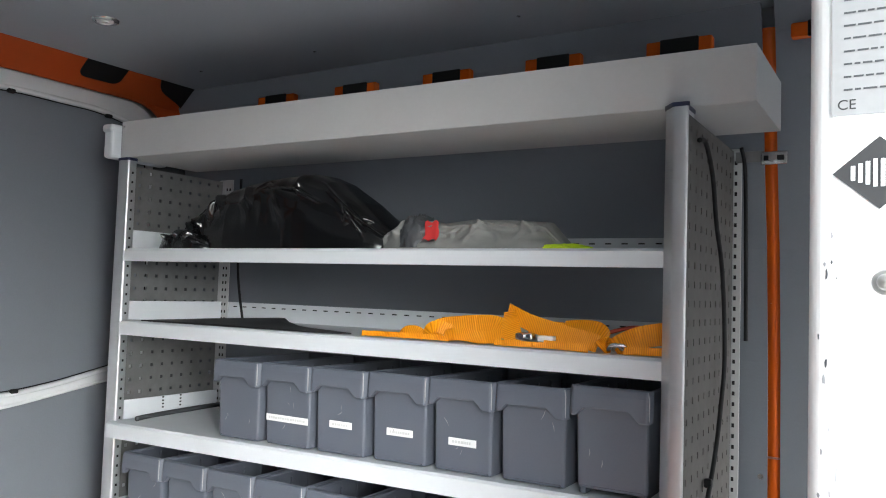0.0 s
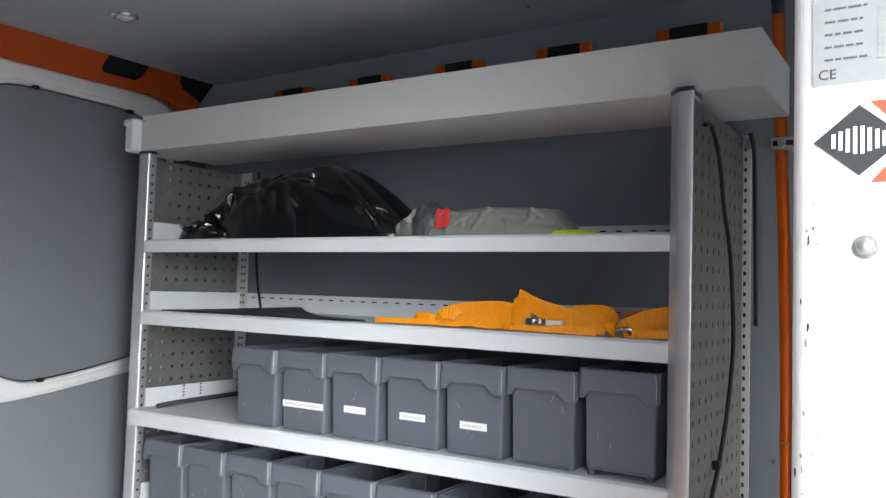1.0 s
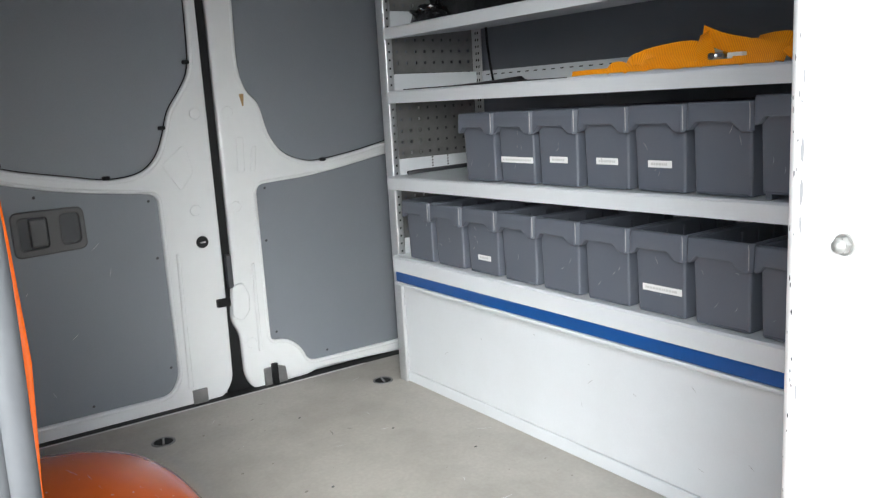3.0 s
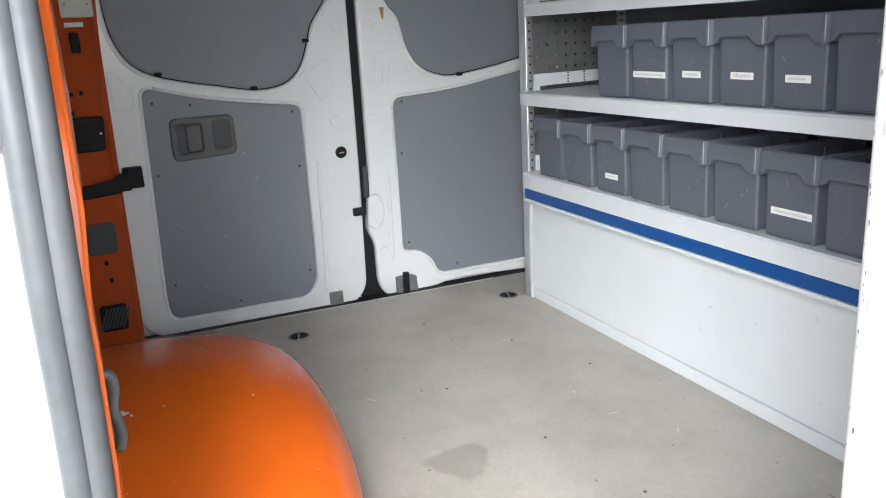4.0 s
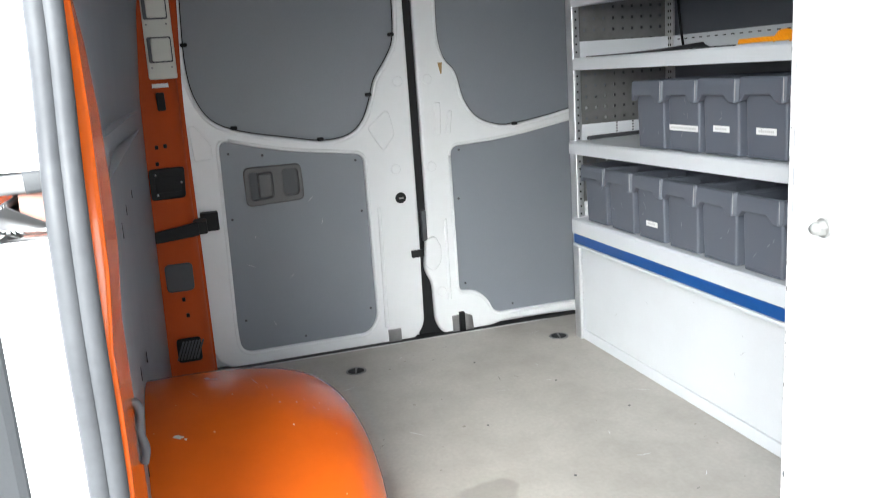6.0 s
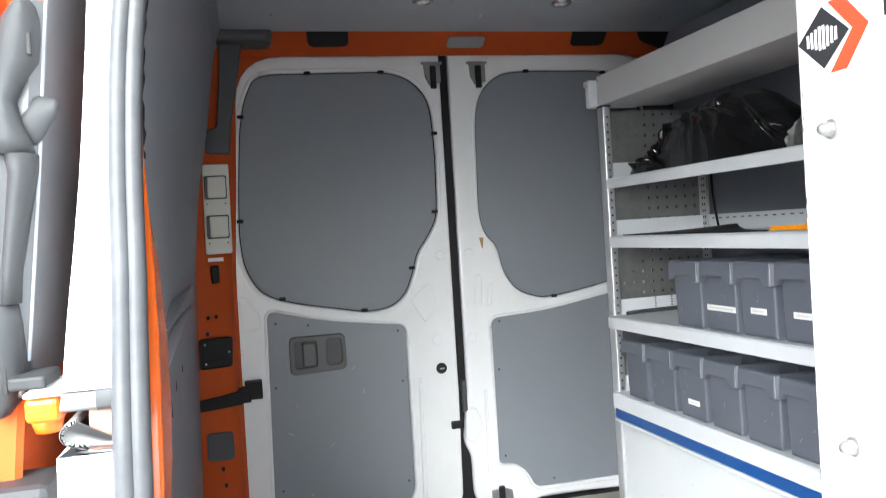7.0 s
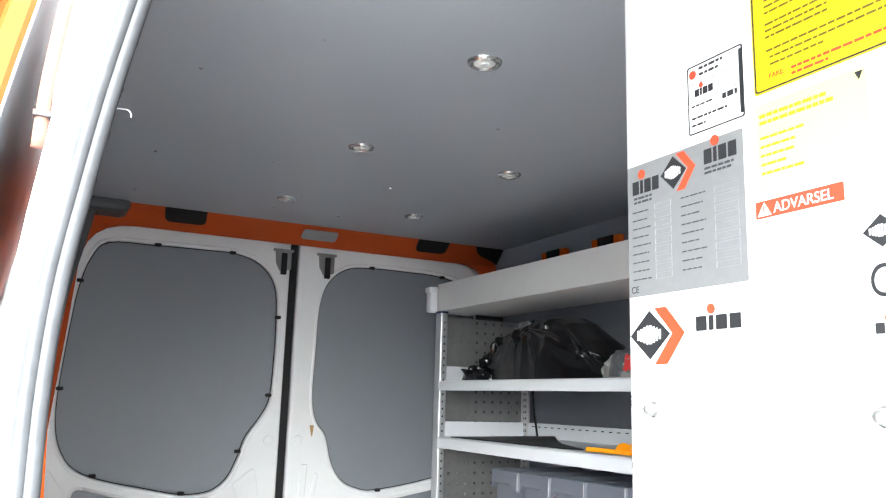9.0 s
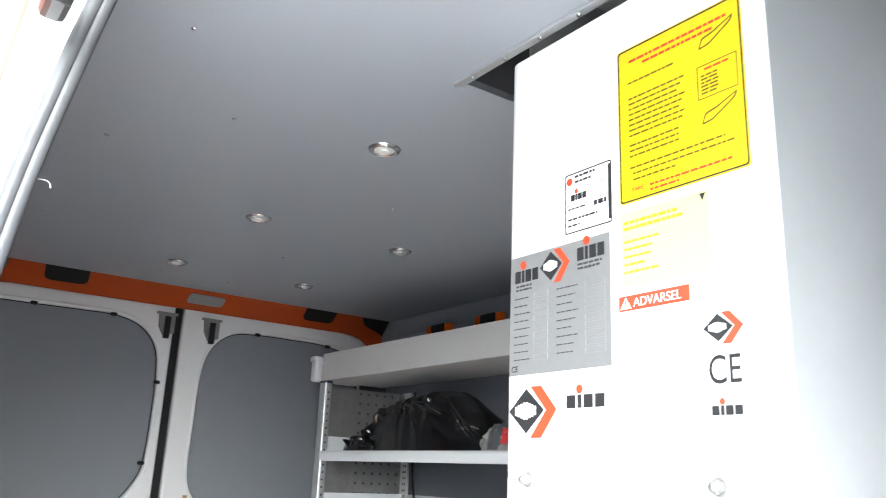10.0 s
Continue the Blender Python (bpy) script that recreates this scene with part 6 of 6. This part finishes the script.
solo("hi_vis_vest", lump(-0.268, 1.945, SH1 + 0.001, 0.075, 0.04, 0.013, 12, 0.25, 2.2, 50, 20, 2.4), HIVIS, "folded fluorescent yellow vest on the top shelf", "clothing", smooth=True)


def ribbon(points, width, roll, n=7):
    """Flat webbing along a line; roll turns it about its length, point by point."""
    line = along(points, n)
    rows = []
    for i, p in enumerate(line):
        d = (line[min(i + 1, len(line) - 1)] - line[max(i - 1, 0)]).normalized()
        k = i / (len(line) - 1) * (len(roll) - 1)
        a = roll[int(min(k, len(roll) - 2))] + (k - int(min(k, len(roll) - 2))) * (roll[int(min(k, len(roll) - 2)) + 1] - roll[int(min(k, len(roll) - 2))])
        side = Vector((0, 0, 1)).cross(d)
        side = side.normalized() if side.length > 1e-4 else Vector((0, 1, 0))
        up = d.cross(side)
        w = math.cos(radians(a)) * side + math.sin(radians(a)) * up
        n_out = d.cross(w) * 0.0009
        rows.append([p + w * width * s + n_out for s in (-0.5, -0.17, 0.17, 0.5)] + [p + w * width * s - n_out for s in (0.5, 0.17, -0.17, -0.5)])
    return quadstrip(rows, close=True)


strap = thing("ratchet_strap", (-0.35, 1.93, SH2), "heap of orange ratchet strap webbing lying on the shelf", "strap")
S = SH2 + 0.004
webs = [
    ([(-0.676, 1.872, 0.004), (-0.623, 1.870, 0.005), (-0.570, 1.871, 0.005), (-0.519, 1.873, 0.005), (-0.462, 1.876, 0.004)], [78, 72, 76, 74, 70], 0.011),
    ([(-0.600, 1.905, 0.004), (-0.585, 1.906, 0.014), (-0.560, 1.906, 0.014), (-0.538, 1.904, 0.003)], [50, 62, 60, 50], 0.020),
    ([(-0.524, 1.900, 0.008), (-0.505, 1.905, 0.024), (-0.445, 1.910, 0.034), (-0.385, 1.912, 0.038), (-0.345, 1.908, 0.024)], [40, 66, 72, 70, 60], 0.038),
    ([(-0.528, 1.892, 0.004), (-0.520, 1.893, 0.020), (-0.500, 1.896, 0.026), (-0.470, 1.902, 0.016)], [58, 66, 70, 74], 0.026),
    ([(-0.480, 1.886, 0.010), (-0.440, 1.884, 0.014), (-0.395, 1.886, 0.010), (-0.352, 1.888, 0.014)], [62, 74, 66, 60], 0.026),
    ([(-0.325, 1.892, 0.004), (-0.338, 1.900, 0.032), (-0.344, 1.906, 0.056), (-0.346, 1.910, 0.083)], [128, 134, 136, 132], 0.036),
    ([(-0.350, 1.911, 0.084), (-0.300, 1.902, 0.052), (-0.250, 1.897, 0.032), (-0.200, 1.892, 0.020), (-0.156, 1.888, 0.012)], [100, 92, 84, 74, 66], 0.033),
    ([(-0.310, 1.925, 0.034), (-0.270, 1.926, 0.040), (-0.230, 1.924, 0.038)], [48, 44, 40], 0.028),
    ([(-0.236, 1.918, 0.036), (-0.196, 1.914, 0.040), (-0.163, 1.906, 0.034), (-0.144, 1.894, 0.016), (-0.150, 1.886, 0.003)], [58, 66, 74, 82, 80], 0.036),
    ([(-0.358, 1.869, 0.004), (-0.305, 1.867, 0.004), (-0.248, 1.868, 0.004)], [80, 82, 78], 0.011),
    ([(-0.256, 1.870, 0.006), (-0.207, 1.868, 0.005), (-0.168, 1.870, 0.003)], [74, 78, 72], 0.015),
    ([(-0.290, 1.950, 0.004), (-0.240, 1.952, 0.020), (-0.180, 1.945, 0.018), (-0.150, 1.938, 0.004)], [25, 35, 30, 20], 0.036),
    ([(-0.126, 1.890, 0.004), (-0.112, 1.893, 0.014), (-0.078, 1.898, 0.028), (-0.036, 1.904, 0.040)], [60, 72, 80, 82], 0.040),
    ([(-0.100, 1.866, 0.004), (-0.060, 1.866, 0.005), (-0.032, 1.866, 0.006)], [78, 80, 78], 0.014),
]
for pts, roll, wide in webs:
    web = part("webbing", ribbon([(x, y, S + (z if z < 0.03 else 0.03 + (z - 0.03) * 0.62)) for x, y, z in pts], wide, roll, 10), STRAP, strap)
    run = web.data.attributes.new("along", "FLOAT_VECTOR", "POINT")
    far = 0.0
    for i, v in enumerate(web.data.vertices):
        if i % 8 == 0 and i:
            far += (web.data.vertices[i].co - web.data.vertices[i - 8].co).length
        run.data[i].vector = (far, 0.0, 0.0)
part("ratchet_handle", box((-0.322, 1.884, S + 0.010), (-0.286, 1.905, S + 0.024), 0.004), STEEL, strap, "bright steel ratchet")
part("ratchet_pin", rod((-0.308, 1.880, S + 0.017), (-0.308, 1.908, S + 0.017), 0.006, 12), STEEL, strap)
part("paper_tag", box((-0.272, 1.876, S + 0.010), (-0.240, 1.894, S + 0.021), 0.002), PAPER, strap, "white paper tag")
for u in (0.0, 0.010):
    part("hook", tube(along([(-0.136 + u, 1.884, S + 0.003), (-0.128 + u, 1.874, S + 0.011), (-0.116 + u, 1.876, S + 0.012), (-0.108 + u, 1.882, S + 0.004)], 6), 0.0035, 8), STEEL, strap, "steel hook", smooth=True)
part("thin_cord", tube(along([(-0.16, 1.95, S + 0.03), (-0.11, 1.97, S + 0.042), (-0.05, 1.98, S + 0.03)], 6), 0.004, 8), REDP, strap, "orange cord", smooth=True)

mat_rows = []
for i in range(24):
    u = i / 23
    x = -1.375 + 0.58 * u
    mat_rows.append([])
    for j in range(10):
        v = j / 9
        y = 1.862 + 0.02 * u + (0.20 - 0.17 * max(0, (u - 0.45)) / 0.55) * v
        curl = 0.017 * max(0.0, 1 - abs(u - 0.46) / 0.5) * v ** 1.5 if u < 0.52 else 0.017 * v ** 1.5 * max(0.0, 1 - (u - 0.40) / 0.22)
        mat_rows[-1].append((x + 0.06 * v * u, y, SH2 + 0.0035 + curl))
bm = quadstrip(mat_rows)
bmesh.ops.solidify(bm, geom=bm.faces[:], thickness=0.003)
solo("rubber_mat", bm, MAT, "thin black rubber mat with a curled corner on the shelf", "mat", smooth=True)
rm = solo("liner_strip", tube(along([(-1.405, 2.18, SH3 + 0.008), (-1.395, 2.02, SH3 + 0.007), (-1.375, 1.90, SH3 + 0.008), (-1.362, 1.855, SH3 + 0.008)], 5), 0.0065, 8), DARK, "dark rubber liner strip lying along the shelf end", "strip", smooth=True)

# shelf screws and tray slots
for z in (SH1, SH2, SH3, SH4):
    screws([(RY + 0.010, z + dz, RX0 + 0.0385) for dz in (0.012, 0.034)], REAR, STEEL, rack, 0.0045)
for z, up in ((SH1, 0.045), (SH2, 0.050)):
    bm = bmesh.new()
    for k in range(36):
        x = -1.40 + k * 0.038
        box((x, RB - 0.0312, z + up - 0.014), (x + 0.014, RB - 0.0299, z + up - 0.011), 0, bm)
    tagged(part("slot_line", bm, BLACK, rack, "row of slots in the tray back"), "row of slots in the tray back", kind="stuff")
for k, z in ((0, SH3), (1, SH3)):
    bm = bmesh.new()
    for j in range(4):
        box((RX0 + 0.0425, 2.00 + 0.06 * k, z + 0.012 + j * 0.009), (RX0 + 0.0432, 2.006 + 0.06 * k, z + 0.016 + j * 0.009), 0, bm)
    tagged(part("slot_line", bm, BLACK, rack), kind="stuff")

# the racking stands a little askew to the van
pivot = Matrix.Translation((RX0, RY, 0.0))
ASKEW = pivot @ Matrix.Rotation(radians(1.15), 4, "Z") @ Matrix.Diagonal((0.994, 1.0, 1.0, 1.0)) @ pivot.inverted()

for ob in [rack, canopy, bag, cloth, strap, cb, rm] + bins + [o for o in scene.objects if o.parent is None and o.name.startswith(("hi_vis_vest", "rubber_mat"))]:
    ob.matrix_basis = ASKEW @ ob.matrix_basis


# scratches and scuffs
for du, dv, w in ((0.0, 0.0, 0.0016), (0.002, 0.006, 0.0010), (-0.001, -0.007, 0.0008)):
    p = ASKEW @ Vector((-0.903 + du, RY + 0.0008, 0.906 + dv))
    mark = part("lip_mark", box(p - Vector((w, 0.0006, 0.006)), p + Vector((w, 0.0002, 0.006))), DARK, rack)
    mark.matrix_parent_inverse = ASKEW.inverted()
def scratch(name, a, b, width, up, mat, parent):
    a, b, up = Vector(a), Vector(b), Vector(up)
    side = (b - a).cross(up).normalized() * width
    mid = (a + b) / 2 + side * 1.5
    rows = [[a - side * 0.2 + up * 0.0004, a + side * 0.2 + up * 0.0004], [mid - side + up * 0.0004, mid + side + up * 0.0004], [b - side * 0.3 + up * 0.0004, b + side * 0.3 + up * 0.0004]]
    return part(name, quadstrip(rows), mat, parent)


scuff = random.Random(23)
for k, b in enumerate(bins):
    for j in range(scuff.choice((1, 2, 3, 4))):
        u, v = scuff.uniform(0.03, BW - 0.03), scuff.uniform(0.03, 0.12)
        du, dv = scuff.uniform(-0.014, 0.014), scuff.uniform(0.004, 0.018)
        m = b.matrix_basis
        face = lambda p, q: m @ Vector((p, 0.0190 - 0.0060 * q / BH - 0.0008, q))
        scratch("scuff", face(u, v), face(u + du, v + dv), scuff.uniform(0.0004, 0.0010), m.to_3x3() @ Vector((0, -1, 0)), GREYP, b).matrix_parent_inverse = m.inverted()
for k in range(26):
    x, y = scuff.uniform(-1.6, 0.1), scuff.uniform(1.0, 1.8)
    a = scuff.uniform(0, math.pi)
    l = scuff.uniform(0.008, 0.05)
    scratch("floor_scratch", (x, y, 0.0001), (x + l * math.cos(a), y + l * math.sin(a), 0.0001), scuff.uniform(0.0005, 0.0012), (0, 0, 1), DARK if scuff.random() < 0.35 else SHELF, floor)
for k in range(6):
    y, z = scuff.uniform(0.78, 1.2), scuff.uniform(0.08, 0.62)
    scratch("board_scratch", (REAR_X - 0.0036, y, z), (REAR_X - 0.0036, y + scuff.uniform(-0.03, 0.03), z + scuff.uniform(-0.02, 0.03)), 0.0005, (1, 0, 0), FAINT, lo1)
for k in range(12):
    x, z = scuff.uniform(-1.3, -0.1), scuff.uniform(0.06, 0.30)
    p = ASKEW @ Vector((x, RY + 0.0115, z))
    q = ASKEW @ Vector((x + scuff.uniform(-0.02, 0.02), RY + 0.0115, z + scuff.uniform(-0.015, 0.015)))
    scratch("panel_mark", p, q, 0.0006, (0, -1, 0), GREYP, fp).matrix_parent_inverse = ASKEW.inverted()


def arch_fleck(x, y, rx, ry, turn, mat):
    """Ragged thin patch of knocked paint that follows the arch."""
    bm = bmesh.new()
    ring = []
    for k in range(11):
        a = 2 * math.pi * k / 11
        r = scuff.uniform(0.45, 1.0)
        u, v = rx * r * math.cos(a), ry * r * math.sin(a)
        px, py = x + u * math.cos(turn) - v * math.sin(turn), y + u * math.sin(turn) + v * math.cos(turn)
        ok, p, n_up, _ = arch.ray_cast(Vector((px, py, 1.0)), Vector((0, 0, -1)))
        if not ok:
            return
        ring.append(p + n_up * 0.0006)
    bm.faces.new([bm.verts.new(p) for p in ring])
    part("paint_fleck", bm, mat, arch, "pale knocked patch in the paint" if rx > 0.008 else "")


for x, y, rx, ry, turn, mat in ((-0.735, 0.654, 0.013, 0.006, 0.5, WORN), (-0.722, 0.667, 0.012, 0.005, 0.9, WORN), (-0.496, 0.600, 0.012, 0.006, 1.2, PLASTW), (-0.487, 0.612, 0.005, 0.003, 0.4, PLASTW), (-0.499, 0.800, 0.0024, 0.002, 0, PLASTW), (-0.575, 0.785, 0.003, 0.002, 1, WORN), (-0.578, 0.816, 0.0026, 0.002, 0, WORN), (-0.687, 0.920, 0.004, 0.0022, 0.3, WORN), (-0.684, 0.940, 0.004, 0.003, 1.1, DARK), (-0.762, 0.884, 0.005, 0.002, 0.2, WORN), (-0.62, 0.70, 0.003, 0.002, 0.7, WORN)):
    arch_fleck(x, y, rx, ry, turn, mat)
for x, y, dx, dy in ((-0.80, 0.750, 0.050, 0.012), (-0.66, 0.765, 0.060, 0.010), (-0.70, 0.74, 0.035, 0.012), (-0.67, 0.618, 0.040, 0.018), (-0.60, 0.83, 0.04, 0.02)):
    ok, p, n_up, _ = arch.ray_cast(Vector((x, y, 1.0)), Vector((0, 0, -1)))
    ok2, q, _, _ = arch.ray_cast(Vector((x + dx, y + dy, 1.0)), Vector((0, 0, -1)))
    if ok and ok2:
        scratch("paint_scratch", p, q, 0.0006, n_up, WORN, arch)

# end of a thin cable poking out of the side lining
wire = thing("wire_end", (0.143, 0.654, 1.341), "short thin pale wire end poking out of the side lining", "wire")
part("wire_core", tube(along([(0.143, 0.646, 1.341), (0.144, 0.654, 1.3415), (0.148, 0.659, 1.340), (0.152, 0.662, 1.336), (0.154, 0.663, 1.331)], 5), 0.0007, 6), SHELF, wire, smooth=True)
